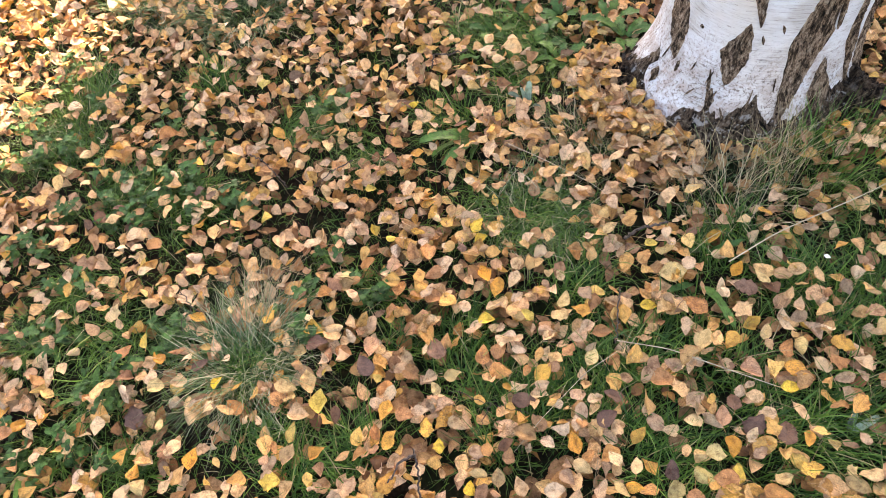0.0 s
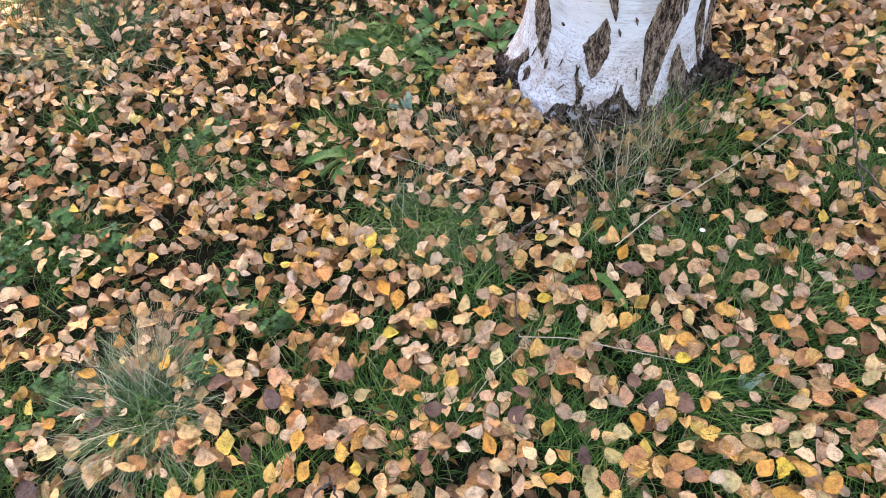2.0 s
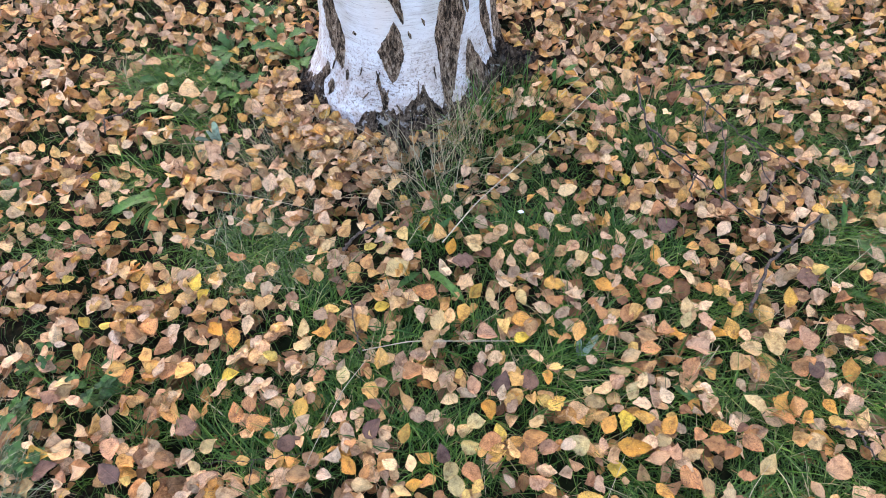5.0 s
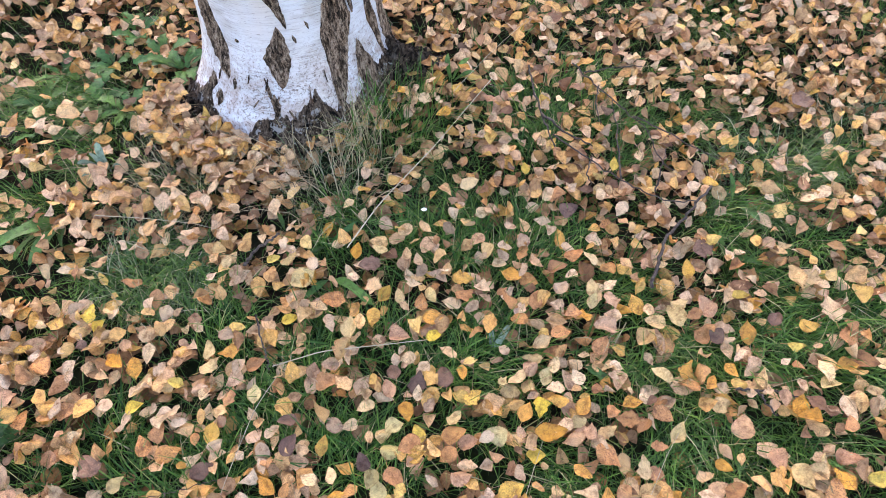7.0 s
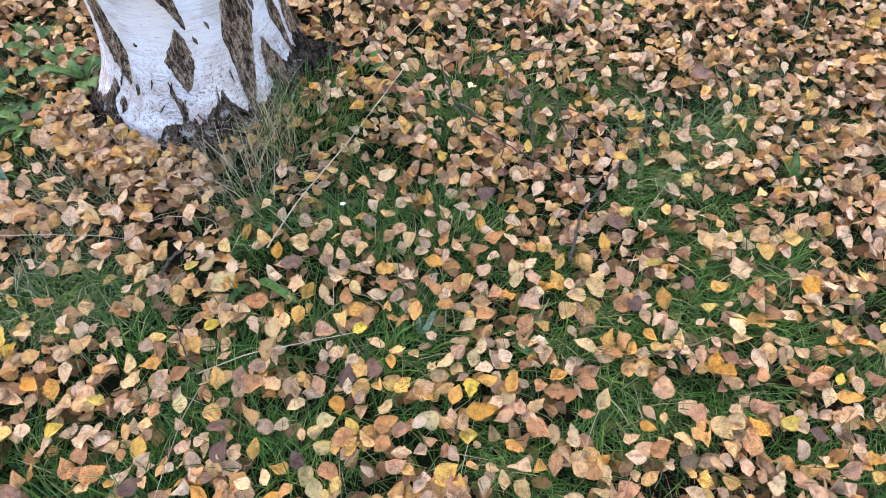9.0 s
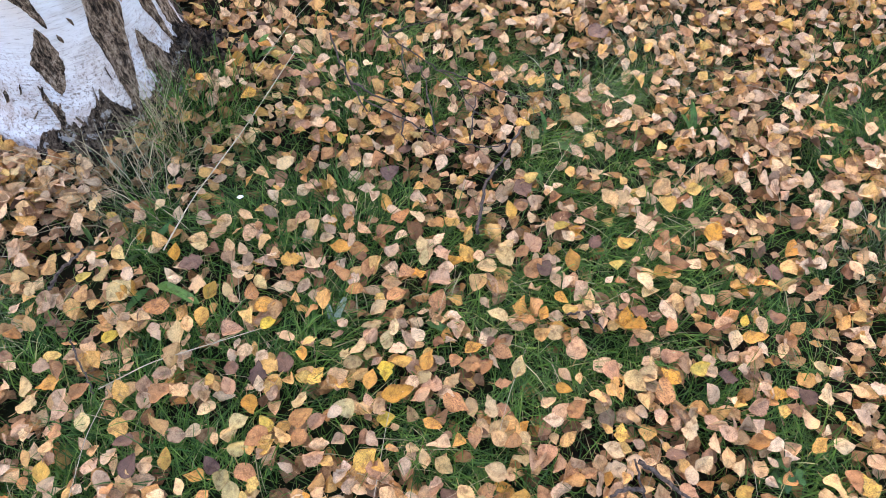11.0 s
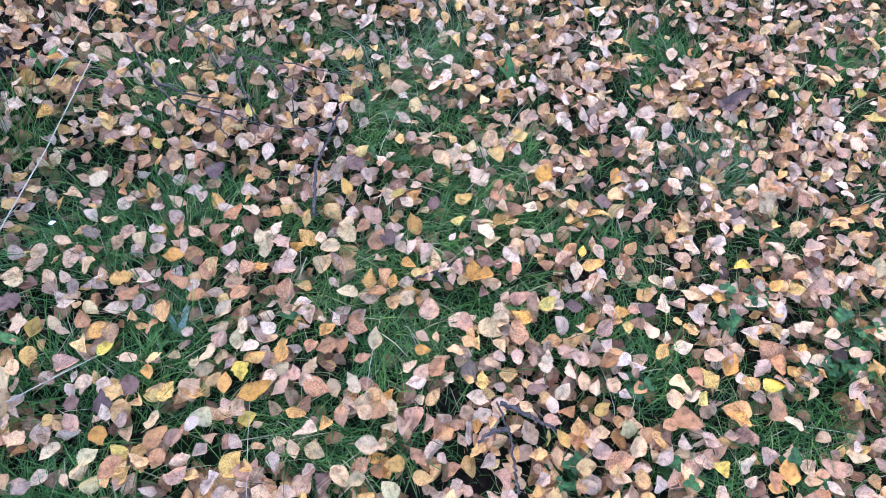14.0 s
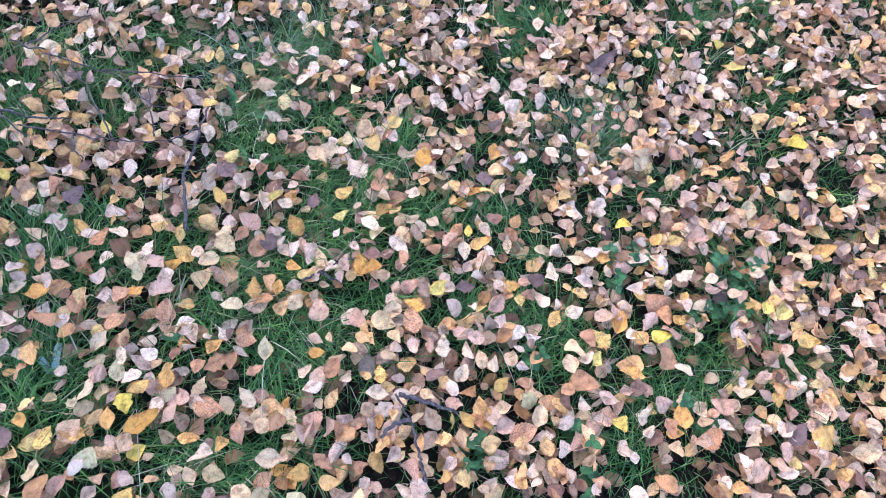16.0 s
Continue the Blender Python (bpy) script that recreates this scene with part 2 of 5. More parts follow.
def white_bark_material():
    m, nt, bsdf = material("white_birch_bark")
    uv = put(nt, "UVMap").outputs[0]
    position = put(nt, "NewGeometry").outputs["Position"]

    def stretched(sx, sy):
        n = put(nt, "Mapping")
        n.inputs["Scale"].default_value = (sx, sy, 1)
        nt.links.new(uv, n.inputs["Vector"])
        return n.outputs[0]
    fine = noise_tex(nt, stretched(22, 120), 1.0, 6.0, 0.72)
    streak = noise_tex(nt, stretched(26, 420), 1.0, 3.0, 0.6)
    wide = noise_tex(nt, stretched(9, 9), 1.0, 4.0, 0.6)
    tall = noise_tex(nt, stretched(7, 1.6), 1.0, 3.0, 0.5)
    base = ramp(nt, fine, [(0.34, (0.40, 0.39, 0.38)), (0.42, (0.53, 0.535, 0.54)), (0.58, (0.565, 0.58, 0.595))])
    base = mix(nt, "MULTIPLY", 0.8, base, ramp(nt, tall, [(0.44, (1, 1, 1)), (0.60, (0.95, 0.82, 0.70))]))
    base = mix(nt, "MULTIPLY", 0.8, base, ramp(nt, wide, [(0.40, (0.76, 0.72, 0.68)), (0.50, (1, 1, 1))]))
    lines = math_node(nt, "MULTIPLY", ramp(nt, streak, [(0.58, grey(0)), (0.62, grey(1))]), ramp(nt, wide, [(0.42, grey(0.55)), (0.58, grey(0.1))]))
    base = mix(nt, "MIX", lines, base, (0.13, 0.10, 0.085))
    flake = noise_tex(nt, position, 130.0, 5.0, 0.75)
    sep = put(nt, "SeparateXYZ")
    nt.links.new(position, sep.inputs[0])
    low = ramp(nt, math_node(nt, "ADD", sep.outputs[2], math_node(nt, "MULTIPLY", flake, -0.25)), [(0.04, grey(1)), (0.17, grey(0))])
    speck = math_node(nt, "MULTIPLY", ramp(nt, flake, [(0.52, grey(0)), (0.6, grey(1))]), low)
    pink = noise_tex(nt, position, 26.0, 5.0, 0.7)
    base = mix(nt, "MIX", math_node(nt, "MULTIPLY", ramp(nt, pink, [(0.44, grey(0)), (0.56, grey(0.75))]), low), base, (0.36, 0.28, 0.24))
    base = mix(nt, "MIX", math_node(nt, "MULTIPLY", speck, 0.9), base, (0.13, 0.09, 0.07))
    scratch = noise_tex(nt, stretched(60, 260), 1.0, 4.0, 0.7)
    base = mix(nt, "MIX", ramp(nt, scratch, [(0.60, grey(0)), (0.64, grey(0.5))]), base, (0.15, 0.12, 0.10))
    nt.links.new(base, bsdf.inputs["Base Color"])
    bsdf.inputs["Roughness"].default_value = 0.62
    height = math_node(nt, "ADD", math_node(nt, "SUBTRACT", fine, math_node(nt, "MULTIPLY", lines, 0.6)), math_node(nt, "MULTIPLY", wide, 1.5))
    bump(nt, bsdf, height, 0.6, 0.006)
    return m


def dark_bark_material(name="dark_fissured_bark", lift=1.0, flakes=0.0, coarse=1.0):
    """Corky bark: grey-brown upright plates parted by black cracks, with whitish flakes where asked for."""
    m, nt, bsdf = material(name)
    position = put(nt, "NewGeometry").outputs["Position"]
    n = put(nt, "Mapping")
    n.inputs["Scale"].default_value = (1, 1, 0.28)
    nt.links.new(position, n.inputs["Vector"])
    ridge = noise_tex(nt, n.outputs[0], 140.0 / coarse, 6.0, 0.75)
    crumbs = noise_tex(nt, position, 300.0 / coarse, 3.0, 0.65)
    base = ramp(nt, ridge, [(0.38, tuple(lift * c for c in (0.012, 0.009, 0.007))), (0.45, tuple(lift * c for c in (0.085, 0.056, 0.038))),
                            (0.52, tuple(lift * c for c in (0.20, 0.138, 0.094))), (0.64, tuple(lift * c for c in (0.34, 0.265, 0.20)))])
    cleft = noise_tex(nt, n.outputs[0], 46.0 / coarse, 6.0, 0.75)
    base = mix(nt, "MULTIPLY", 0.92, base, ramp(nt, cleft, [(0.42, grey(0.16)), (0.48, grey(1.0))]))
    base = mix(nt, "MULTIPLY", 0.7, base, ramp(nt, crumbs, [(0.36, grey(0.4)), (0.6, grey(1.25))]))
    if flakes:
        pale = noise_tex(nt, position, 34.0, 6.0, 0.75)
        base = mix(nt, "MIX", ramp(nt, pale, [(0.56, grey(0)), (0.60, grey(flakes))]), base, (0.44, 0.42, 0.40))
    nt.links.new(base, bsdf.inputs["Base Color"])
    bsdf.inputs["Roughness"].default_value = 0.9
    bsdf.inputs["Specular IOR Level"].default_value = 0.1
    bump(nt, bsdf, math_node(nt, "ADD", math_node(nt, "ADD", ridge, cleft), math_node(nt, "MULTIPLY", crumbs, 0.5)), 1.0, 0.016 * coarse)
    return m


M_SOIL, M_WHITE, M_FISSURE, M_ROOT = soil_material(), white_bark_material(), dark_bark_material(lift=1.7), dark_bark_material("root_bark_black", 0.45, 0.15, 2.0)
M_CRUST = dark_bark_material("flaking_root_crust", 0.7, 0.8, 1.5)


# ---- mesh helpers ----
def link_mesh(name, verts, faces, mat, parent=None, label="", uvs=None, smooth=True):
    """One mesh object from arrays of vertices and faces; uvs: one pair a vertex."""
    me = bpy.data.meshes.new(name)
    me.from_pydata(np.asarray(verts).tolist(), [], faces if isinstance(faces, list) else faces.tolist())
    if uvs is not None:
        index = np.empty(len(me.loops), dtype=np.int32)
        me.loops.foreach_get("vertex_index", index)
        layer = me.uv_layers.new(name="UVMap")
        layer.data.foreach_set("uv", np.asarray(uvs, dtype=np.float32)[index].ravel())
    me.polygons.foreach_set("use_smooth", [smooth] * len(me.polygons))
    me.materials.append(mat)
    me.update()
    ob = new(name, me)
    if parent is not None:
        ob.parent = parent
    if label:
        tagged(ob, label)
    return ob


def wave(x, y, k, seed):
    """Smooth wavy noise from -1 to 1, for arrays."""
    r = np.random.default_rng(seed)
    total = 0
    for _ in range(6):
        a, p, q = r.uniform(0, 2 * np.pi), r.uniform(0, 2 * np.pi), r.uniform(0.6, 1.5) * k
        total = total + np.sin(q * (x * np.cos(a) + y * np.sin(a)) + p)
    return total / 3.2


TREE = np.array((1.267, 1.392))


def ground_height(x, y):
    d = np.hypot(x - TREE[0], y - TREE[1])
    near = np.clip(1 - (np.hypot(x - 1.0, y - 0.3) / 6), 0, 1)
    return near * 0.012 * wave(x, y, 5.0, 3) + 0.12 * np.exp(-(d / 0.60) ** 2) - 0.06


def tube(points, radii, sides=6):
    """Vertices and faces of a round stem along points."""
    points = np.asarray(points, dtype=float)
    ways = np.gradient(points, axis=0)
    verts, faces = [], []
    for i, (p, w, r) in enumerate(zip(points, ways, radii)):
        w = w / (np.linalg.norm(w) + 1e-9)
        a = np.cross(w, (0.31, 0.17, 0.93))
        a /= np.linalg.norm(a) + 1e-9
        b = np.cross(w, a)
        for k in range(sides):
            ang = 2 * np.pi * k / sides
            verts.append(p + r * (a * np.cos(ang) + b * np.sin(ang)))
        if i:
            for k in range(sides):
                q = (i - 1) * sides
                faces.append([q + k, q + (k + 1) % sides, q + sides + (k + 1) % sides, q + sides + k])
    faces.append(list(range(sides))[::-1])
    faces.append([len(verts) - sides + k for k in range(sides)])
    return np.array(verts), faces


def smooth_line(points, n, wobble=0.0, seed=1):
    """n points along a broken line, rounded, with a little wobble."""
    points = np.asarray(points, dtype=float)
    t = np.concatenate(([0], np.cumsum(np.linalg.norm(np.diff(points, axis=0), axis=1))))
    s = np.linspace(0, t[-1], n)
    line = np.stack([np.interp(s, t, points[:, i]) for i in range(3)], 1)
    for _ in range(2):
        line[1:-1] = (line[:-2] + 2 * line[1:-1] + line[2:]) / 4
    if wobble:
        r = np.random.default_rng(seed)
        line[1:-1] += r.normal(0, wobble, (n - 2, 3))
    return line


def leaf_shape(seed, stations=13, width=0.72, belly=0.36, teeth=0.14, lobes=0.0, fold=0.25, curl=0.6, ripple=0.05, point=0.85, cup=0.0, petiole=True, across=(-1, -0.55, 0, 0.55, 1)):
    """A leaf of length 1 lying along +x: vertices, faces and uvs; the margin is toothed, or lobed."""
    wide = len(across)
    r = np.random.default_rng(seed)
    s = np.linspace(0, 1, stations)
    e = belly / (1 - belly) * point
    w = s ** e * (1 - s) ** point
    w = w / w.max() * width / 2
    w[0] = width * 0.10
    side = []
    for k in (-1, 1):
        jag = 1 - teeth * (np.arange(stations) % 2) * r.uniform(0.4, 1.5, stations) - 0.03 * r.uniform(0, 1, stations)
        jag *= 1 + lobes * np.cos(s * 2 * np.pi * 3.2 + r.uniform(-0.5, 0.5))
        side.append(w * jag * r.uniform(0.9, 1.08) * (1 + 0.07 * np.sin(s * 5 + r.uniform(0, 6))))
    ang = curl * (s - 0.3)
    step = 1 / (stations - 1)
    x = np.concatenate(([0], np.cumsum(np.cos(ang[:-1]) * step)))
    z = np.concatenate(([0], np.cumsum(np.sin(ang[:-1]) * step)))
    bend = r.uniform(-0.12, 0.12) * (s - 0.2) ** 2
    verts, uvs = [], []
    phase = r.uniform(0, 6, 4)
    for i in range(stations):
        for u in across:
            half = side[0][i] if u < 0 else side[1][i]
            yy = u * half
            up = fold * abs(yy) + ripple * abs(u) * np.sin(s[i] * 9 + phase[0] + (2.5 if u > 0 else 0) + phase[1]) + ripple * 0.5 * np.sin(7 * yy + 5 * s[i] + phase[2])
            up += (cup - 0.4 * fold) * yy ** 2 * 2
            shift = 0.06 * abs(u) * (1 - s[i]) * (1 if i else 0)
            verts.append((x[i] - up * np.sin(ang[i]) + shift * 0.4, yy + bend[i], z[i] + up * np.cos(ang[i])))
            uvs.append((u / 2 + 0.5, s[i]))
    faces = []
    for i in range(stations - 1):
        for k in range(wide - 1):
            a = i * wide + k
            faces.append([a, a + wide, a + wide + 1, a + 1])
    if petiole:
        n = len(verts)
        b = r.uniform(-0.12, 0.12)
        verts += [(-0.14, b * 0.4 - 0.011, -0.02), (-0.14, b * 0.4 + 0.011, -0.02), (-0.30, b - 0.009, 0.01), (-0.30, b + 0.009, 0.01)]
        uvs += [(0.5, 0.0)] * 4
        faces += [[n, wide // 2, n + 1], [n + 2, n, n + 1, n + 3]]
    return np.array(verts), faces, np.array(uvs)


# ---- ground and the unseen wall added to shade it ----
def make_ground():
    inner = np.linspace(-3.0, 5.0, 101)
    outer = np.array([4, 8, 16, 40, 120, 400, 1500.0])
    xs = np.concatenate((-outer[::-1] - 3, inner, outer + 5))
    ys = np.concatenate((-outer[::-1] - 4, np.linspace(-4.0, 4.0, 101), outer + 4))
    gx, gy = np.meshgrid(xs, ys)
    gz = ground_height(gx, gy)
    verts = np.stack([gx.ravel(), gy.ravel(), gz.ravel()], 1)
    nx, ny = len(xs), len(ys)
    i, j = np.meshgrid(np.arange(nx - 1), np.arange(ny - 1))
    a = (j * nx + i).ravel()
    return tagged(link_mesh("ground", verts, np.stack([a, a + 1, a + nx + 1, a + nx], 1), M_SOIL), "soil under grass and fallen leaves, coloured near-black as gap shade", "ground", kind="structure")


def box(name, x0, x1, y0, y1, z0, z1, mat, bevel=0.02):
    bm = bmesh.new()
    bmesh.ops.create_cube(bm, size=1.0)
    for v in bm.verts:
        v.co = Vector((x0 + (v.co.x + 0.5) * (x1 - x0), y0 + (v.co.y + 0.5) * (y1 - y0), z0 + (v.co.z + 0.5) * (z1 - z0)))
    bmesh.ops.bevel(bm, geom=bm.edges[:], offset=bevel, segments=2, affect="EDGES")
    me = bpy.data.meshes.new(name)
    bm.to_mesh(me)
    bm.free()
    me.materials.append(mat)
    return new(name, me)


make_ground()
# added out of view: its left-hand corner throws the shade's edge across the lawn
tagged(box("wall_north", -0.90 + 0.25 / 0.86 * (9.0 - 1.2), 14.0, 9.0, 9.4, -0.1, 6.6, M_RENDER), "unseen plain wall added to shade the lawn", "wall", kind="structure")


# ---- the birch ----
def trunk_radius(deg, z):
    over = np.maximum(z - 0.03, 0)
    r = 0.252 - 0.015 * z + 0.035 * np.exp(-over / 0.07)
    for a, amount, spread, high, power in ((-125, 0.10, 50, 0.17, 2), (180, 0.06, 22, 0.09, 1), (-42, 0.07, 16, 0.08, 1), (75, 0.10, 24, 0.08, 1), (20, 0.05, 20, 0.06, 1)):
        d = (deg - a + 180) % 360 - 180
        r = r + amount * np.exp(-(d / spread) ** 2) * np.exp(-(over / high) ** power)
    return r


def rough(x, y, seed):
    return wave(x, y, 1.0, seed) * 0.5 + wave(x, y, 2.3, seed + 1) * 0.3 + wave(x, y, 5.1, seed + 2) * 0.2


def bulge(deg, z):
    """Unevenness of the trunk."""
    ring = np.radians(deg)
    cx, cy = np.cos(ring) * 4, np.sin(ring) * 4
    foot = np.exp(-np.abs(z) / 0.08)
    return 0.006 * wave(cx + 3 * z, cy + 1.5 * z, 2.0, 11) + 0.0005 * np.sin(z * 90 + 3 * wave(cx, cy, 2, 5)) * np.exp(-z / 0.8) + 0.004 * foot * rough(cx * 6, cy * 6 + z * 40, 21)


def on_trunk(deg, z, out=0.0):
    a, r = np.radians(deg), trunk_radius(deg, np.maximum(z, -0.02)) + bulge(deg, z) + out
    return np.stack([TREE[0] + r * np.cos(a), TREE[1] + r * np.sin(a), z + 0 * r], -1)


def ragged(x, step, seed):
    """Uneven broken line from -1 to 1."""
    r = np.random.default_rng(seed)
    knots = np.cumsum(r.uniform(0.3, 1.7, int((np.max(x) - np.min(x)) / step / 0.3) + 8)) * step + np.min(x) - step
    return np.interp(x, knots, r.uniform(-1, 1, len(knots)))


def grid_faces(rows, cols, closed=False):
    faces = []
    for i in range(rows - 1):
        for k in range(cols if closed else cols - 1):
            faces.append([i * cols + k, i * cols + (k + 1) % cols, (i + 1) * cols + (k + 1) % cols, (i + 1) * cols + k])
    return faces


def make_birch():
    tree = tagged(new("birch_tree"), "white birch trunk with dark diamond-shaped fissures and flared roots", "tree")
    z = np.concatenate((np.linspace(-0.12, 0.7, 104), np.linspace(0.74, 3.2, 30)))
    deg = np.linspace(-180, 180, 200)
    d, h = np.meshgrid(deg, z)
    verts = on_trunk(d, h).reshape(-1, 3)
    uvs = np.stack([d.ravel() / 360 + 0.5, h.ravel()], 1)
    faces = grid_faces(len(z), len(deg))
    faces.append([len(verts) - len(deg) + k for k in range(len(deg) - 1)])
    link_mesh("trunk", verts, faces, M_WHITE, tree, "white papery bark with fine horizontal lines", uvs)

    def fissure(d0, z0, d1, z1, half, seed, fat=0.5, bow=0.0):
        """A dark split in the bark from (d0, z0) at its top to (d1, z1), half degrees wide either way."""
        rows, cols = (64, 23) if half > 2 else (16, 7)
        s = np.linspace(0, 1, rows)[:, None]
        u = np.linspace(-1, 1, cols)[None, :]
        prof = np.minimum((s / fat) ** 0.85, ((1 - s) / (1 - fat)) ** 0.85)
        jag = 1 + np.where(u < 0, 0.16 * ragged(s, 0.09, seed) + 0.07 * ragged(s, 0.025, seed + 1), 0.16 * ragged(s, 0.09, seed + 2) + 0.07 * ragged(s, 0.025, seed + 3))
        dd = d0 + (d1 - d0) * s + bow * np.sin(np.pi * s) + u * (half * prof * jag + 0.15) + min(1.2, 0.3 * half) * wave(s * 7, s * 0, 1, seed + 2)
        zz = z0 + (z1 - z0) * s + 0 * u
        rise = 0.0095 * (1 - np.abs(u) ** 6) * np.minimum(1, prof * 5) - 0.003
        rise = rise + (0.0045 * rough(dd * 1.4, zz * 60, seed + 7) + 0.003 * rough(dd * 4, zz * 150, seed + 17)) * (1 - np.abs(u) ** 6)
        v = on_trunk(dd, zz, rise).reshape(-1, 3)
        link_mesh("bark_fissure", v, grid_faces(rows, cols), M_FISSURE, tree, "dark rough bark split")

    for args in ((-162, 0.56, -150.5, 0.178, 10.5, 31, 0.80, -10.5), (-118.0, 0.350, -120.3, 0.186, 8.6, 42, 0.55), (-122, 0.52, -111.5, 0.340, 4.2, 53), (-80, 0.64, -93, 0.09, 11.0, 64, 0.62, 5.5),
                 (-70.5, 0.245, -68, 0.06, 7.5, 75, 0.55), (-57.5, 0.42, -51, 0.12, 4.2, 86), (-42, 0.36, -38, 0.04, 8.0, 97), (-164.5, 0.170, -163, 0.118, 4.0, 18),
                 (-157.5, 0.140, -156, 0.102, 3.0, 29), (-124.5, 0.175, -123, 0.12, 2.2, 44), (-73, 0.43, -70, 0.315, 1.8, 45), (-129, 0.215, -125, 0.15, 0.8, 46), (-101, 0.352, -99.5, 0.330, 1.0, 47),
                 (-109.5, 0.322, -108.0, 0.300, 0.9, 48), (-143, 0.301, -142, 0.294, 1.3, 49), (-147, 0.19, -146, 0.165, 1.0, 50), (-140, 0.68, -136, 0.56, 6.0, 55),
                 (-100, 0.87, -104, 0.68, 8.0, 66), (-60, 0.84, -63, 0.64, 7.0, 77), (-172, 0.94, -168, 0.72, 8.0, 88), (-20, 0.5, -22, 0.2, 8.0, 99), (30, 0.6, 28, 0.25, 10.0, 22),
                 (90, 0.55, 92, 0.2, 12.0, 23), (140, 0.7, 143, 0.3, 9.0, 24), (-95, 1.3, -98, 1.0, 10.0, 25), (-150, 1.5, -148, 1.15, 9.0, 26), (20, 1.4, 22, 1.1, 9.0, 27)):
        fissure(*args)
    # short cracks low on the white bark
    r = np.random.default_rng(5)
    for k in range(14):
        d0, z0 = r.uniform(-165, -80), r.uniform(0.10, 0.24)
        fissure(d0, z0, d0 + r.uniform(-3, 3), z0 - r.uniform(0.02, 0.06), r.uniform(0.2, 0.5), 200 + k)

    # the dark crust round the foot, its upper edge ragged
    cols, rows = 420, 22
    deg = np.linspace(-180, 180, cols)
    top = np.interp(deg, (-180, -173, -168, -161, -156, -151, -144, -137, -135, -130, -126.5, -124.9, -123.9, -122, -117, -115, -110.7, -107, -103.6, -102, -96, -88, -78, -70, -62, -50, -42, -20, 20, 60, 150, 175, 180),
                    (0.088, 0.101, 0.135, 0.105, 0.085, 0.052, 0.06, 0.072, 0.095, 0.125, 0.123, 0.14, 0.163, 0.138, 0.117, 0.132, 0.151, 0.165, 0.184, 0.155, 0.124, 0.105, 0.11, 0.13, 0.15, 0.14, 0.14, 0.10, 0.08, 0.12, 0.10, 0.09, 0.088))
    top = top + 0.008 * ragged(deg, 5.0, 62) + 0.011 * ragged(deg, 1.8, 63) + 0.006 * ragged(deg, 0.9, 64)
    s = np.linspace(0, 1, rows)[:, None]
    zz = -0.11 + (top[None, :] + 0.11) * s
    dd = np.repeat(deg[None, :], rows, 0)
    ring = np.radians(dd)
    rise = 0.004 + 0.018 * rough(np.cos(ring) * 30 + zz * 8, np.sin(ring) * 30 + zz * 34, 71)
    rise = np.maximum(rise, 0.003) * np.minimum(1, (1 - s) * 4) - 0.003 * (s > 0.97)
    link_mesh("root_crust", on_trunk(dd, zz, rise).reshape(-1, 3), grid_faces(rows, cols), M_CRUST, tree, "dark crumbling bark round the foot")

    # black knotted root ends
    for x, y, zc, sx, sy, sz, turn, seed in ((1.515, 1.175, 0.05, 0.070, 0.050, 0.060, -25, 1), (1.585, 1.150, 0.025, 0.050, 0.038, 0.042, -15, 2), (0.925, 1.345, 0.035, 0.065, 0.060, 0.045, 190, 3),
                                             (1.465, 1.195, 0.075, 0.050, 0.050, 0.080, -50, 4)):
        bm = bmesh.new()
        bmesh.ops.create_icosphere(bm, subdivisions=5, radius=1.0)
        for v in bm.verts:
            p = v.co.copy()
            q = 1 + 0.35 * noise.noise(p * 1.7 + Vector((seed * 7, 0, 0))) + 0.30 * noise.noise(p * 4.0 + Vector((0, seed * 5, 0))) + 0.16 * noise.noise(p * 9) + 0.08 * noise.noise(p * 20)
            v.co = Vector((p.x * sx, p.y * sy, p.z * sz)) * q
        for f in bm.faces:
            f.smooth = True
        me = bpy.data.meshes.new("root")
        bm.to_mesh(me)
        bm.free()
        me.materials.append(M_ROOT)
        root = new("root", me)
        root.parent, root.matrix_basis = tree, pose(x, y, zc, 0, 0, turn)
        tagged(root, "black knotted root end")
    return tree


make_birch()


# ---- where grass shows through the leaves ----
GRASSY_1 = [
    (-0.91, 1.27, 0.13), (-0.88, 1.48, 0.14), (-0.73, 0.6, 0.11), (-0.68, 0.74, 0.09), (-0.61, 1.07, 0.14), (-0.6, 0.27, 0.08), (-0.52, 0.58, 0.1), (-0.52, 0.42, 0.08), (-0.44, 1.54, 0.08), (-0.4, 1.01, 0.11),
    (-0.39, 0.24, 0.09), (-0.36, 0.56, 0.08), (-0.14, 1.28, 0.07), (-0.12, 0.47, 0.09), (-0.05, 0.29, 0.07), (-0.05, 1.3, 0.07), (-0.04, 1.35, 0.07), (-0.01, 0.25, 0.06), (0.03, 1.37, 0.07), (0.03, 0.78, 0.05),
    (0.06, 0.2, 0.07), (0.12, 1.17, 0.09), (0.16, 0.7, 0.07), (0.16, 0.21, 0.05), (0.19, 0.27, 0.07), (0.27, 0.54, 0.06), (0.38, 1.28, 0.09), (0.4, 1.24, 0.1), (0.41, 0.46, 0.07), (0.43, 0.59, 0.06),
]
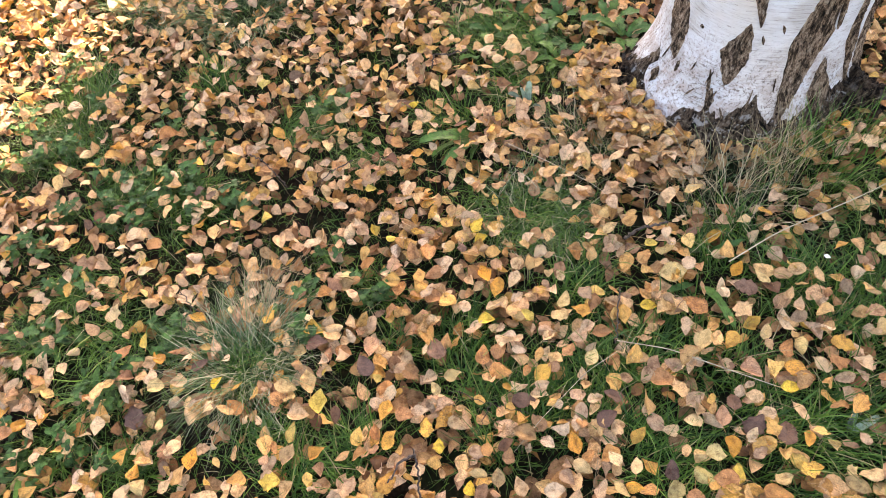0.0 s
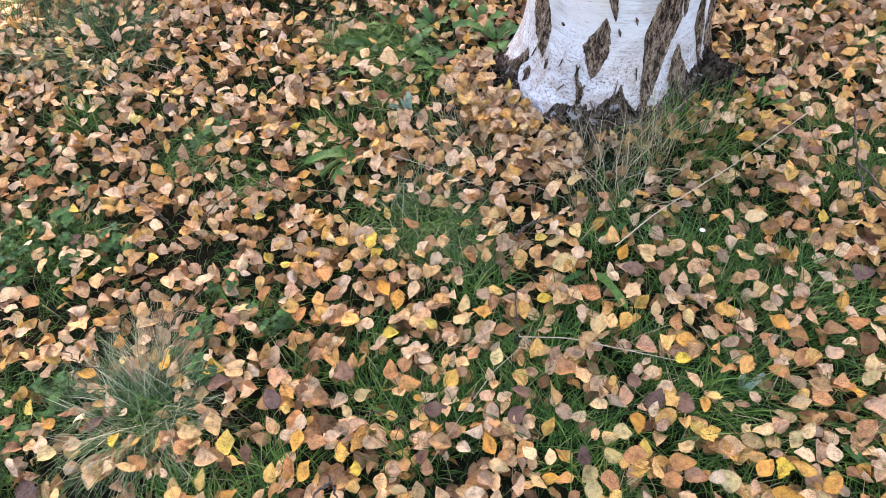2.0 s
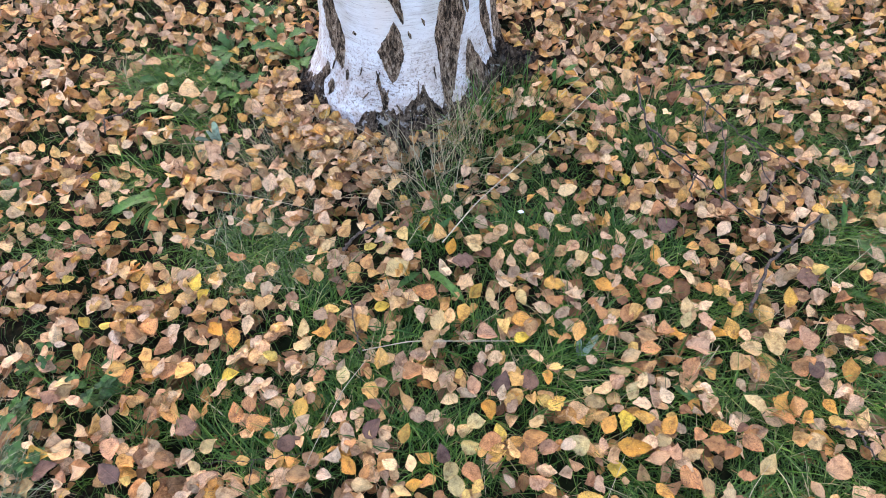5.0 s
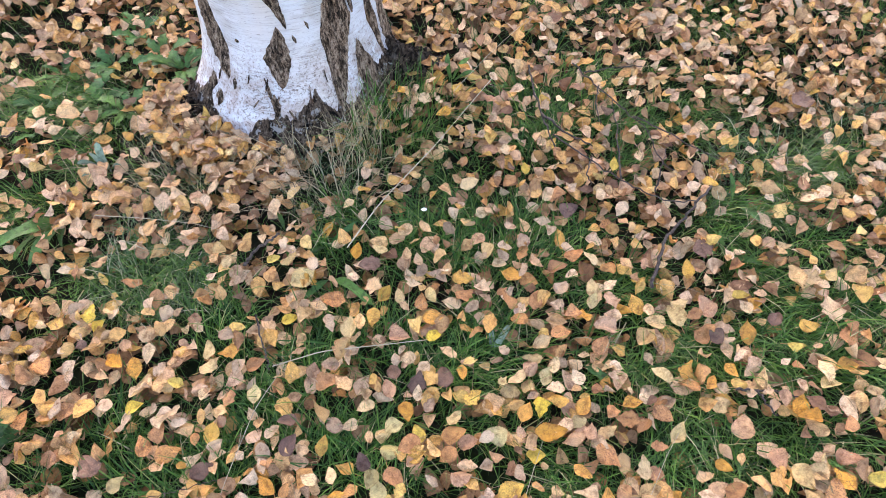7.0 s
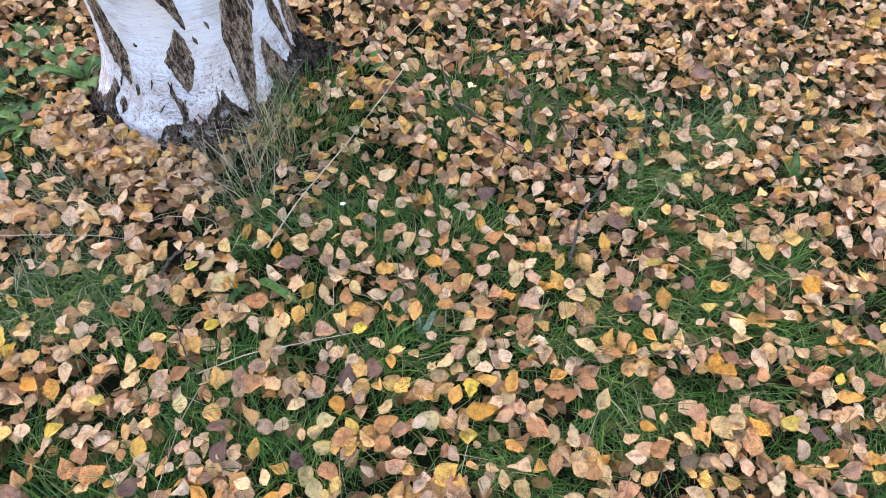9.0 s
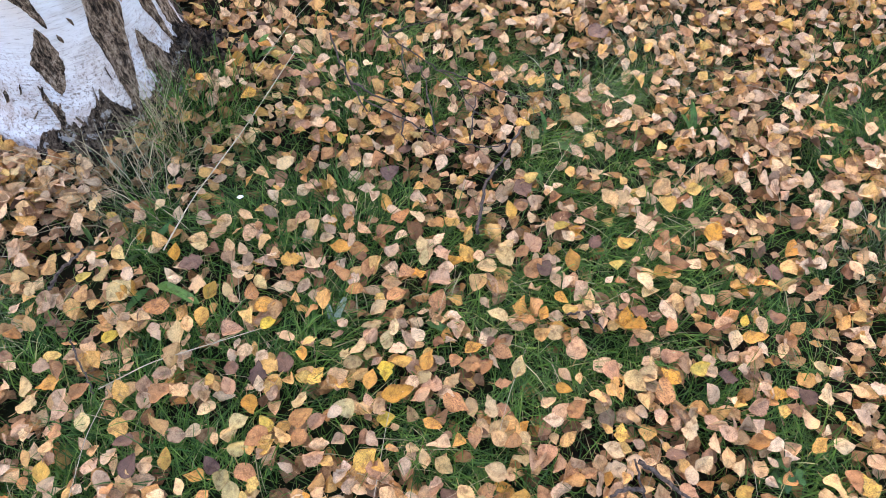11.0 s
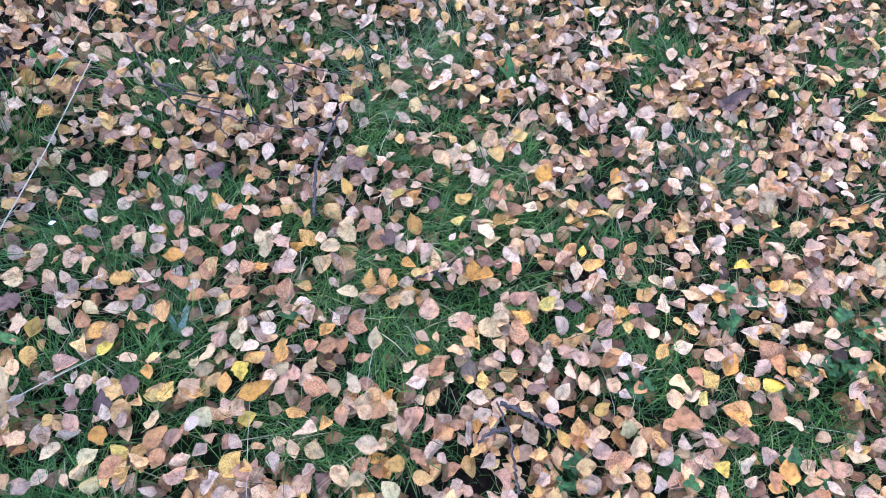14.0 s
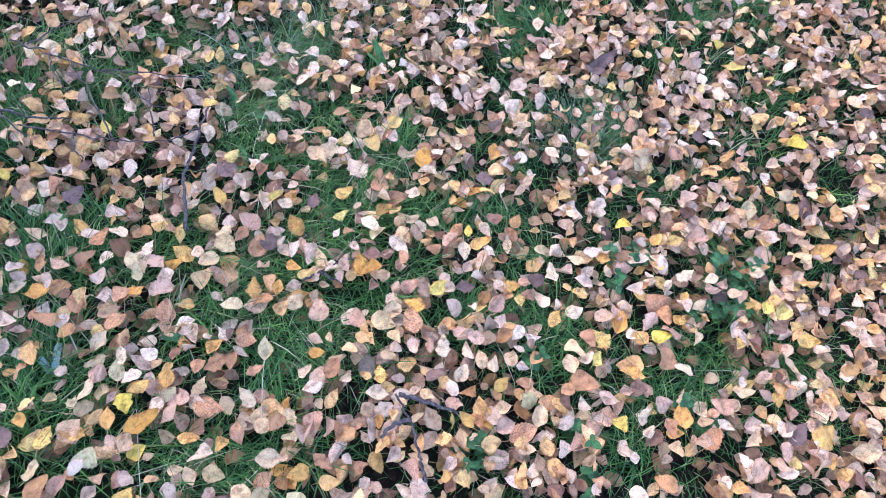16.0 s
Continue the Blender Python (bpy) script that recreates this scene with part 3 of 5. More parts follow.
GRASSY_2 = [
    (0.43, 0.5, 0.06), (0.49, 0.4, 0.08), (0.5, 1.69, 0.12), (0.51, 0.27, 0.05), (0.54, 0.96, 0.1), (0.55, 0.43, 0.05), (0.57, 0.86, 0.09), (0.57, 0.33, 0.07), (0.6, 1.36, 0.09), (0.61, 0.39, 0.08),
    (0.63, 0.92, 0.09), (0.63, 1.62, 0.12), (0.68, 1.5, 0.1), (0.7, 0.4, 0.07), (0.7, 0.81, 0.08), (0.7, 0.68, 0.06), (0.72, 0.57, 0.04), (0.74, 0.32, 0.05), (0.75, 0.71, 0.06), (0.75, 0.44, 0.07),
    (0.77, 0.47, 0.05), (0.77, 0.68, 0.04), (0.81, 0.33, 0.04), (0.83, 0.46, 0.08), (0.84, 0.28, 0.08), (0.87, 0.45, 0.05), (0.87, 0.23, 0.08), (0.89, 0.49, 0.06), (0.91, 0.15, 0.06), (0.96, 0.56, 0.06),
]
GRASSY_3 = [
    (0.98, 0.45, 0.05), (0.99, 0.29, 0.05), (1.02, 0.08, 0.03), (1.04, 0.74, 0.06), (1.05, 0.44, 0.04), (1.06, 0.32, 0.04), (1.07, 0.21, 0.04), (1.08, 0.39, 0.06), (1.08, 0.46, 0.04), (1.11, 0.3, 0.04),
    (1.12, 0.77, 0.08), (1.14, 0.29, 0.05), (1.14, 0.14, 0.05), (1.18, 0.31, 0.04), (1.18, 0.28, 0.07), (1.19, -0.05, 0.03), (1.19, 0.0, 0.06), (1.21, -0.12, 0.05), (1.22, 0.27, 0.06), (1.22, 0.64, 0.08),
    (1.23, -0.19, 0.05), (1.24, -0.07, 0.05), (1.24, -0.0, 0.06), (1.25, 0.64, 0.06), (1.25, 0.28, 0.08), (1.25, 0.33, 0.07), (1.25, 0.39, 0.06), (1.26, 0.41, 0.04), (1.26, -0.14, 0.06), (1.27, 0.69, 0.06),
]
GRASSY_4 = [
    (1.29, 0.55, 0.04), (1.29, 0.63, 0.09), (1.31, 0.17, 0.03), (1.32, 0.26, 0.04), (1.32, -0.18, 0.05), (1.32, 0.56, 0.06), (1.32, 0.35, 0.06), (1.33, 0.74, 0.07), (1.33, -0.05, 0.03), (1.34, 1.11, 0.09),
    (1.35, -0.28, 0.04), (1.37, 0.59, 0.08), (1.38, 0.47, 0.04), (1.42, 0.76, 0.06), (1.42, 0.67, 0.06), (1.42, 1.19, 0.09), (1.43, 0.93, 0.07), (1.44, -0.14, 0.05), (1.45, 0.81, 0.08), (1.46, -0.58, 0.03),
    (1.46, 0.1, 0.07), (1.48, 0.49, 0.07), (1.48, 0.19, 0.06), (1.49, 0.44, 0.09), (1.49, 0.31, 0.04), (1.5, 0.54, 0.07), (1.5, -0.09, 0.07), (1.51, -0.15, 0.07), (1.53, 0.43, 0.06), (1.53, 0.08, 0.05),
]
GRASSY_5 = [
    (1.54, -0.04, 0.05), (1.55, -0.1, 0.07), (1.55, -0.01, 0.04), (1.56, 0.51, 0.07), (1.57, -0.14, 0.07), (1.59, -0.76, 0.04), (1.6, -0.35, 0.03), (1.6, 0.3, 0.06), (1.61, 0.1, 0.07), (1.62, -0.92, 0.06),
    (1.62, 0.05, 0.08), (1.62, 0.46, 0.06), (1.62, -0.19, 0.07), (1.63, 0.17, 0.07), (1.64, 0.86, 0.07), (1.67, -0.02, 0.07), (1.68, 0.31, 0.06), (1.69, 0.84, 0.08), (1.69, 0.05, 0.13), (1.7, 0.76, 0.07),
    (1.7, -0.61, 0.03), (1.73, -0.22, 0.06), (1.75, -0.43, 0.07), (1.75, -0.91, 0.06), (1.75, 0.8, 0.08), (1.76, 0.93, 0.08), (1.77, -0.79, 0.04), (1.79, -0.5, 0.06), (1.79, -0.67, 0.06), (1.8, 0.01, 0.06),
]
GRASSY_6 = [
    (1.8, -0.23, 0.04), (1.8, -0.62, 0.08), (1.81, -0.75, 0.04), (1.81, -0.9, 0.04), (1.83, -0.08, 0.09), (1.84, -0.27, 0.05), (1.85, -1.01, 0.07), (1.85, 0.82, 0.07), (1.88, 0.6, 0.05), (1.91, 0.94, 0.06),
    (1.93, 0.03, 0.07), (1.93, -0.09, 0.07), (1.94, 0.18, 0.06), (1.94, -1.03, 0.06), (1.95, 0.11, 0.09), (1.95, 0.73, 0.07), (1.95, -0.12, 0.08), (1.96, -0.24, 0.07), (1.97, 0.32, 0.05), (1.98, 0.26, 0.06),
    (1.98, -0.04, 0.1), (2.0, 0.89, 0.07), (2.0, -0.32, 0.07), (2.0, -1.21, 0.06), (2.0, -0.58, 0.04), (2.04, -0.37, 0.06), (2.04, 1.24, 0.08), (2.05, 0.34, 0.07), (2.06, -0.42, 0.05), (2.07, 0.69, 0.04),
]
GRASSY_7 = [
    (2.09, -0.74, 0.05), (2.1, 0.31, 0.09), (2.11, -1.08, 0.06), (2.11, -0.04, 0.08), (2.15, -0.1, 0.06), (2.15, 0.26, 0.07), (2.16, 0.61, 0.07), (2.17, 0.13, 0.05), (2.21, -1.0, 0.07), (2.22, -1.14, 0.04),
    (2.23, 0.38, 0.07), (2.23, 0.68, 0.08), (2.26, -0.44, 0.05), (2.35, -0.81, 0.07), (2.35, 0.58, 0.06), (2.35, 0.32, 0.11), (2.39, 0.36, 0.11), (2.42, 0.07, 0.07), (2.45, -0.63, 0.06), (2.47, -0.36, 0.05),
    (2.51, 0.93, 0.11), (2.52, -0.66, 0.07), (2.58, -0.6, 0.09), (2.62, -0.26, 0.06), (2.76, -0.17, 0.05), (2.79, -0.29, 0.08), (2.83, -0.33, 0.06), (2.86, -1.02, 0.05), (2.89, -0.69, 0.06), (3.11, -0.75, 0.07),
]
GRASSY_8 = [
    (3.29, -0.86, 0.09), (3.31, -0.94, 0.07),
]
GREEN_SPOTS = GRASSY_1 + GRASSY_2 + GRASSY_3 + GRASSY_4 + GRASSY_5 + GRASSY_6 + GRASSY_7 + GRASSY_8
WEEDY = [(-0.55, 1.0, 0.40), (-0.50, 0.45, 0.30), (-0.90, 1.3, 0.35), (0.60, 1.60, 0.30), (0.05, 0.62, 0.16)]


def greenness(x, y):
    g = np.zeros_like(x)
    for px, py, pr in GREEN_SPOTS:
        g = np.maximum(g, (0.55 if 1.2 < px < 1.7 and py > 0.7 else 1.0) * np.exp(-(((x - px) ** 2 + (y - py) ** 2) / pr ** 2) ** 2))
    return g


def weediness(x, y):
    g = np.zeros_like(x)
    for px, py, pr in WEEDY:
        g = np.maximum(g, np.exp(-((x - px) ** 2 + (y - py) ** 2) / pr ** 2))
    return g


def openness(x, y):
    """0 in the hearts of the tufts, where no leaf lies; 1 elsewhere."""
    g = np.zeros_like(x)
    for px, py, pr in ((-0.12, 0.50, 0.10), (-0.40, 1.88, 0.17), (0.63, 0.90, 0.05), (1.38, 1.00, 0.05), (1.10, 0.95, 0.10), (1.22, 0.95, 0.08), (0.80, 1.14, 0.08)):
        g = np.maximum(g, np.exp(-((x - px) ** 2 + (y - py) ** 2) / pr ** 2))
    return 1 - 0.85 * g


def scatter(n, x0, x1, y0, y1, weight):
    """About n places, the thicker the greater the weight (0 to 1) there."""
    x, y = rng.uniform(x0, x1, n), rng.uniform(y0, y1, n)
    keep = rng.uniform(0, 1, n) < weight(x, y)
    keep &= np.hypot(x - TREE[0], y - TREE[1]) > trunk_radius(np.degrees(np.arctan2(y - TREE[1], x - TREE[0])), 0.02) - 0.01
    return x[keep], y[keep]


def fade(x, y):
    """1 on the stretch of lawn round the tree, thinning out further off."""
    far = np.hypot(x - 0.85, y + 0.3)
    south = np.minimum(0.05 - y, 0.85 + 0.44 * (0.2 - y) - x)
    beyond = np.maximum.reduce([south, -1.5 - x, far - 3.4, -1.55 - y]) + 0.12 * wave(x, y, 6.0, 77)
    return np.clip(1 - beyond / 0.5, 0.16, 1) * np.clip((4.6 - far) / 0.9, 0, 1)


# ---- where single leaves lie on top: place, heading of the tip, length ----
YELLOW_1 = [
    (0.1, 0.37, 90, 0.064), (-0.13, 0.92, 110, 0.048), (0.28, 1.3, 160, 0.045), (0.48, 0.8, 30, 0.043),
    (0.9, 0.75, 20, 0.046), (1.14, 0.38, 0, 0.049), (-0.16, 0.42, 70, 0.037), (0.24, 0.82, 0, 0.035),
    (0.59, 0.57, 140, 0.04), (-0.38, 1.14, 100, 0.043), (0.17, 0.99, 0, 0.038), (-0.38, 0.54, 110, 0.053),
    (0.01, 0.19, 180, 0.058), (1.0, 0.2, 80, 0.044), (0.45, 0.18, 80, 0.044), (-0.23, 1.46, -10, 0.05),
    (0.38, 0.27, 100, 0.038), (0.87, 0.58, 0, 0.047), (0.19, 0.85, 120, 0.045), (0.47, 0.84, 60, 0.05),
    (1.19, 0.04, -30, 0.046), (1.84, 0.1, -20, 0.053), (1.87, -0.06, -30, 0.052), (1.83, 0.58, 50, 0.044),
]
YELLOW_2 = [
    (1.78, -0.36, -20, 0.057), (0.49, 0.57, 0, 0.047), (1.6, 0.68, 60, 0.041), (2.08, -1.12, -20, 0.055),
    (2.09, -1.16, 0, 0.068), (2.88, -0.91, -60, 0.066), (2.66, -1.13, -60, 0.073), (1.89, -0.89, -60, 0.061),
    (2.15, -0.73, -60, 0.05), (1.96, -0.37, 20, 0.036), (2.97, -0.84, -60, 0.059), (1.26, 0.12, 240, 0.052),
    (1.77, -0.76, 350, 0.05), (1.64, -0.85, 90, 0.049),
]
ORANGE_1 = [
    (0.11, 0.25, 20, 0.052), (1.09, 0.67, 50, 0.049), (-0.18, 0.24, 80, 0.056), (0.68, 0.27, 100, 0.055),
    (0.35, 0.31, 90, 0.051), (0.3, 1.1, 0, 0.048), (0.62, 0.43, 40, 0.06), (0.81, 0.28, 50, 0.051),
    (-0.18, 0.67, 100, 0.042), (0.31, 0.84, 0, 0.044), (0.27, 0.19, 60, 0.063), (1.1, 0.0, -10, 0.067),
    (1.78, 0.22, 50, 0.058), (1.62, -0.03, 20, 0.046), (1.34, 0.07, 20, 0.05), (1.24, 0.06, -30, 0.082),
    (1.76, -0.17, 40, 0.062), (1.44, 0.02, -30, 0.052), (1.92, -0.16, -30, 0.059), (2.12, -0.18, 20, 0.07),
    (2.08, -0.34, -60, 0.066), (1.86, -0.52, -60, 0.05), (1.6, 0.02, 30, 0.055), (2.02, 0.4, -60, 0.048),
]
ORANGE_2 = [
    (2.33, -1.25, -60, 0.074), (1.52, -0.18, -70, 0.042), (1.94, -0.41, -50, 0.068), (2.01, -0.92, -10, 0.043),
    (2.04, -1.23, -70, 0.068), (1.81, -1.29, -20, 0.083), (1.25, -0.04, -70, 0.049), (1.22, 0.12, 30, 0.051),
    (2.22, -0.34, 10, 0.066), (-0.25, 0.6, 160, 0.056), (-0.33, 0.49, 130, 0.056), (-0.06, 0.6, 70, 0.059),
    (0.06, 0.56, 330, 0.067), (0.49, 0.69, 110, 0.06), (0.52, 0.66, 260, 0.06), (0.39, 0.33, 230, 0.057),
    (0.72, 0.58, 160, 0.052), (1.04, 0.49, 230, 0.055), (1.09, 0.53, 30, 0.055), (1.28, 0.48, 330, 0.059),
    (1.39, 0.43, 130, 0.063), (1.48, 0.25, 60, 0.057), (1.3, 0.11, 140, 0.057), (1.14, 0.21, 10, 0.054),
]
ORANGE_3 = [
    (1.0, 0.26, 250, 0.058), (1.15, 0.27, 240, 0.047), (0.79, 0.18, 350, 0.044), (0.27, 0.28, 40, 0.058),
    (-0.24, 0.75, 50, 0.059), (1.61, 0.21, 80, 0.062), (1.58, 0.22, 290, 0.051), (1.79, 0.02, 60, 0.067),
    (1.69, -0.03, 270, 0.044), (1.93, -0.04, 340, 0.059), (1.76, -0.2, 140, 0.062), (1.72, -0.33, 90, 0.057),
    (1.16, 0.42, 330, 0.057), (1.28, -0.27, 150, 0.058), (2.03, -0.7, 90, 0.052), (1.62, -0.58, 340, 0.047),
    (1.53, -0.33, 30, 0.048), (1.44, -0.37, 200, 0.039), (1.52, -0.54, 60, 0.051), (1.88, -0.79, 0, 0.065),
    (1.82, -0.76, 70, 0.06), (1.72, -0.98, 20, 0.062), (1.82, -0.64, 350, 0.055), (1.77, -0.85, 100, 0.066),
]
PALE_1 = [
    (-0.31, 0.41, 180, 0.056), (0.13, 0.71, 170, 0.058), (0.68, 0.61, 70, 0.054), (-0.5, 0.28, 100, 0.062),
    (0.94, 0.67, 10, 0.074), (0.8, 0.22, 80, 0.045), (0.93, 0.31, 180, 0.049), (0.41, 0.43, 0, 0.052),
    (0.04, 0.25, 70, 0.056), (-0.17, 0.62, 100, 0.045), (-0.27, 0.87, 100, 0.056), (0.51, 0.2, 90, 0.045),
    (0.37, 0.4, 120, 0.041), (-0.49, 0.62, 60, 0.059), (1.02, 0.89, 10, 0.052), (-0.28, 0.32, 100, 0.035),
    (0.86, 1.5, -10, 0.037), (0.22, 1.56, 10, 0.045), (1.12, 0.51, 70, 0.042), (0.73, 0.46, 60, 0.047),
    (0.07, 0.42, 100, 0.068), (-0.3, 0.18, 160, 0.057), (1.61, -0.08, -30, 0.062), (1.54, 0.04, 110, 0.058),
]
PALE_2 = [
    (1.38, 0.47, -30, 0.041), (2.08, -0.21, 110, 0.056), (1.35, 0.0, -10, 0.05), (1.44, 0.71, -10, 0.059),
    (1.95, 0.46, -30, 0.041), (1.7, 0.16, -10, 0.056), (1.86, -0.17, -10, 0.058), (1.93, -0.23, -30, 0.045),
    (1.48, -0.08, 20, 0.057), (1.22, 0.21, 30, 0.038), (1.35, -0.14, -10, 0.055), (1.52, 0.27, 40, 0.046),
    (0.93, 1.09, 60, 0.044), (1.31, 0.17, 40, 0.053), (1.65, -0.43, 20, 0.058), (2.39, -0.72, -10, 0.096),
    (1.59, -0.68, 10, 0.055), (1.61, -0.49, -10, 0.05), (1.49, -0.34, -70, 0.056), (1.28, -0.2, -60, 0.06),
    (2.47, -1.13, -40, 0.076), (1.84, -1.1, -70, 0.057), (1.69, -0.9, -10, 0.053), (1.81, -1.38, -70, 0.076),
]
PALE_3 = [
    (1.76, -0.97, 10, 0.041), (0.11, 0.56, 0, 0.053), (0.03, 0.5, 290, 0.057), (0.01, 0.41, 350, 0.06),
    (0.13, 0.68, 10, 0.06), (-0.13, 0.4, 40, 0.056), (0.67, 0.57, 10, 0.059), (0.98, 0.49, 60, 0.064),
    (1.38, 0.52, 230, 0.053), (1.59, 0.37, 90, 0.056), (1.35, 0.24, 350, 0.058), (1.34, 0.18, 40, 0.047),
    (1.31, 0.22, 140, 0.05), (1.26, 0.17, 230, 0.052), (1.08, 0.19, 20, 0.049), (1.54, 0.3, 50, 0.057),
    (1.67, 0.14, 80, 0.07), (1.62, 0.15, 140, 0.054), (1.99, 0.07, 240, 0.081), (2.11, -0.04, 210, 0.06),
    (1.34, -0.07, 240, 0.052), (1.37, -0.1, 60, 0.055), (1.68, -0.29, 160, 0.059), (1.31, 0.05, 170, 0.049),
]
PALE_4 = [
    (1.25, 0.2, 190, 0.057), (1.22, 0.18, 320, 0.055), (1.19, -0.08, 50, 0.046), (1.37, -0.2, 240, 0.049),
    (1.34, -0.22, 130, 0.045), (1.2, -0.19, 260, 0.055), (1.21, -0.22, 140, 0.052), (1.94, -0.6, 30, 0.057),
    (1.66, -0.55, 20, 0.049), (1.73, -0.71, 30, 0.058), (1.83, -0.96, 90, 0.053), (1.53, -0.44, 250, 0.043),
    (1.86, -0.68, 320, 0.055), (2.08, -0.91, 320, 0.061), (2.36, -1.03, 180, 0.072), (1.57, -0.6, 130, 0.053),
]
DARK_1 = [
    (0.77, 0.37, 150, 0.046), (0.87, 0.21, 80, 0.046), (0.37, 0.5, 100, 0.064), (-0.22, 0.47, 30, 0.05),
    (0.75, 0.32, 30, 0.056), (1.05, 0.3, 50, 0.061), (-0.35, 0.34, 110, 0.068), (0.43, 0.78, 90, 0.035),
    (-0.35, 1.02, 0, 0.045), (0.07, 0.52, 0, 0.064), (1.02, 0.35, 80, 0.048), (1.71, 0.54, -30, 0.051),
    (2.46, 0.48, -10, 0.094), (1.86, 0.25, -10, 0.069), (1.87, 0.01, 20, 0.05), (0.57, 0.37, 0, 0.064),
    (2.66, -0.51, -10, 0.088), (1.81, -0.42, -60, 0.052), (1.79, -1.23, -20, 0.072), (2.55, -0.86, -60, 0.062),
    (2.13, -0.35, -60, 0.058), (1.63, 0.52, -10, 0.06), (2.45, -1.19, 10, 0.087), (0.2, 0.46, 120, 0.062),
]
DARK_2 = [
    (1.1, 0.62, 160, 0.061), (1.11, 0.28, 70, 0.064), (1.72, 0.05, 10, 0.053), (1.9, -0.57, 80, 0.048),
    (1.58, -0.44, 320, 0.054),
]
BROWN_1 = [
    (0.34, 0.77, 100, 0.066), (0.27, 0.67, 80, 0.062), (0.52, 0.44, 0, 0.06), (0.98, 0.58, 140, 0.07),
    (0.52, 0.49, 60, 0.053), (0.08, 0.66, 10, 0.057), (-0.86, 0.98, 0, 0.089), (-0.63, 1.19, 20, 0.085),
    (-0.5, 1.25, 40, 0.084), (1.26, 0.44, 20, 0.071), (0.88, 0.4, 0, 0.066), (0.48, 0.48, 90, 0.053),
    (0.36, 0.64, 0, 0.061), (1.56, 0.4, -10, 0.062), (1.47, 0.17, 20, 0.061), (1.4, 0.34, 50, 0.054),
    (1.4, 0.24, -10, 0.058), (1.06, 0.16, -20, 0.061), (2.0, -0.11, 20, 0.076), (1.68, -0.34, 40, 0.074),
    (1.34, 0.32, 130, 0.054), (1.45, 0.47, 40, 0.057), (1.69, 0.43, -20, 0.046), (1.5, -0.23, 0, 0.057),
]
BROWN_2 = [
    (1.7, -1.05, -20, 0.068), (1.97, -0.86, -50, 0.084), (1.32, -0.04, -70, 0.069), (1.7, -0.75, -70, 0.077),
    (1.71, -0.63, -10, 0.051), (2.06, -0.75, -60, 0.057), (1.54, -0.66, -40, 0.074), (-0.43, 0.83, 330, 0.062),
    (-0.1, 0.36, 140, 0.052), (-0.01, 0.63, 210, 0.053), (0.14, 0.5, 340, 0.05), (-0.0, 0.38, 50, 0.055),
    (0.18, 0.75, 0, 0.058), (0.36, 0.71, 200, 0.058), (0.31, 0.44, 330, 0.052), (0.24, 0.3, 110, 0.047),
    (0.3, 0.34, 350, 0.052), (0.76, 0.52, 0, 0.053), (0.68, 0.48, 50, 0.051), (1.16, 0.47, 60, 0.054),
    (1.42, 0.4, 300, 0.056), (1.35, 0.37, 110, 0.059), (1.03, 0.13, 180, 0.053), (0.97, 0.19, 180, 0.062),
]
BROWN_3 = [
    (0.82, 0.17, 190, 0.043), (0.91, 0.15, 270, 0.06), (1.62, 0.33, 170, 0.054), (1.5, 0.39, 350, 0.056),
    (1.46, 0.27, 190, 0.053), (1.91, 0.07, 300, 0.056), (1.7, 0.07, 0, 0.064), (1.97, -0.17, 310, 0.066),
    (1.39, 0.03, 210, 0.047), (1.48, -0.03, 290, 0.054), (1.43, -0.03, 200, 0.05), (1.43, -0.08, 320, 0.044),
    (1.32, -0.3, 260, 0.054), (1.39, -0.3, 200, 0.056), (1.86, -0.57, 110, 0.054), (1.73, -0.55, 140, 0.054),
    (1.81, -0.73, 240, 0.054), (1.95, -0.89, 190, 0.063), (1.67, -0.72, 150, 0.049), (1.65, -0.63, 110, 0.044),
    (1.24, -0.21, 340, 0.049),
]
OLIVE_1 = [
    (0.96, 0.24, -10, 0.049), (1.14, 0.11, 120, 0.055), (0.93, 0.2, 330, 0.05), (0.87, 0.17, 210, 0.046),
    (0.87, 0.14, 70, 0.051), (1.61, -0.65, 140, 0.051), (1.23, -0.29, 70, 0.049),
]
TAWNY_1 = [
    (-0.29, 0.74, 130, 0.07), (-0.3, 0.66, 310, 0.061), (-0.01, 0.68, 40, 0.064), (0.15, 0.58, 310, 0.048),
    (0.52, 0.72, 310, 0.056), (0.3, 0.48, 310, 0.054), (0.14, 0.34, 270, 0.048), (0.05, 0.34, 0, 0.056),
    (0.42, 0.32, 330, 0.051), (0.04, 0.3, 70, 0.053), (0.88, 0.71, 50, 0.052), (1.08, 0.56, 110, 0.058),
    (1.26, 0.56, 200, 0.053), (1.22, 0.43, 160, 0.061), (1.48, 0.34, 20, 0.048), (1.08, 0.29, 110, 0.048),
    (0.91, 0.38, 100, 0.054), (1.23, 0.34, 180, 0.045), (1.15, 0.33, 110, 0.054), (0.69, 0.22, 330, 0.056),
    (1.56, 0.25, 260, 0.057), (1.57, 0.13, 10, 0.058), (1.74, -0.05, 190, 0.063), (1.87, -0.14, 70, 0.064),
]
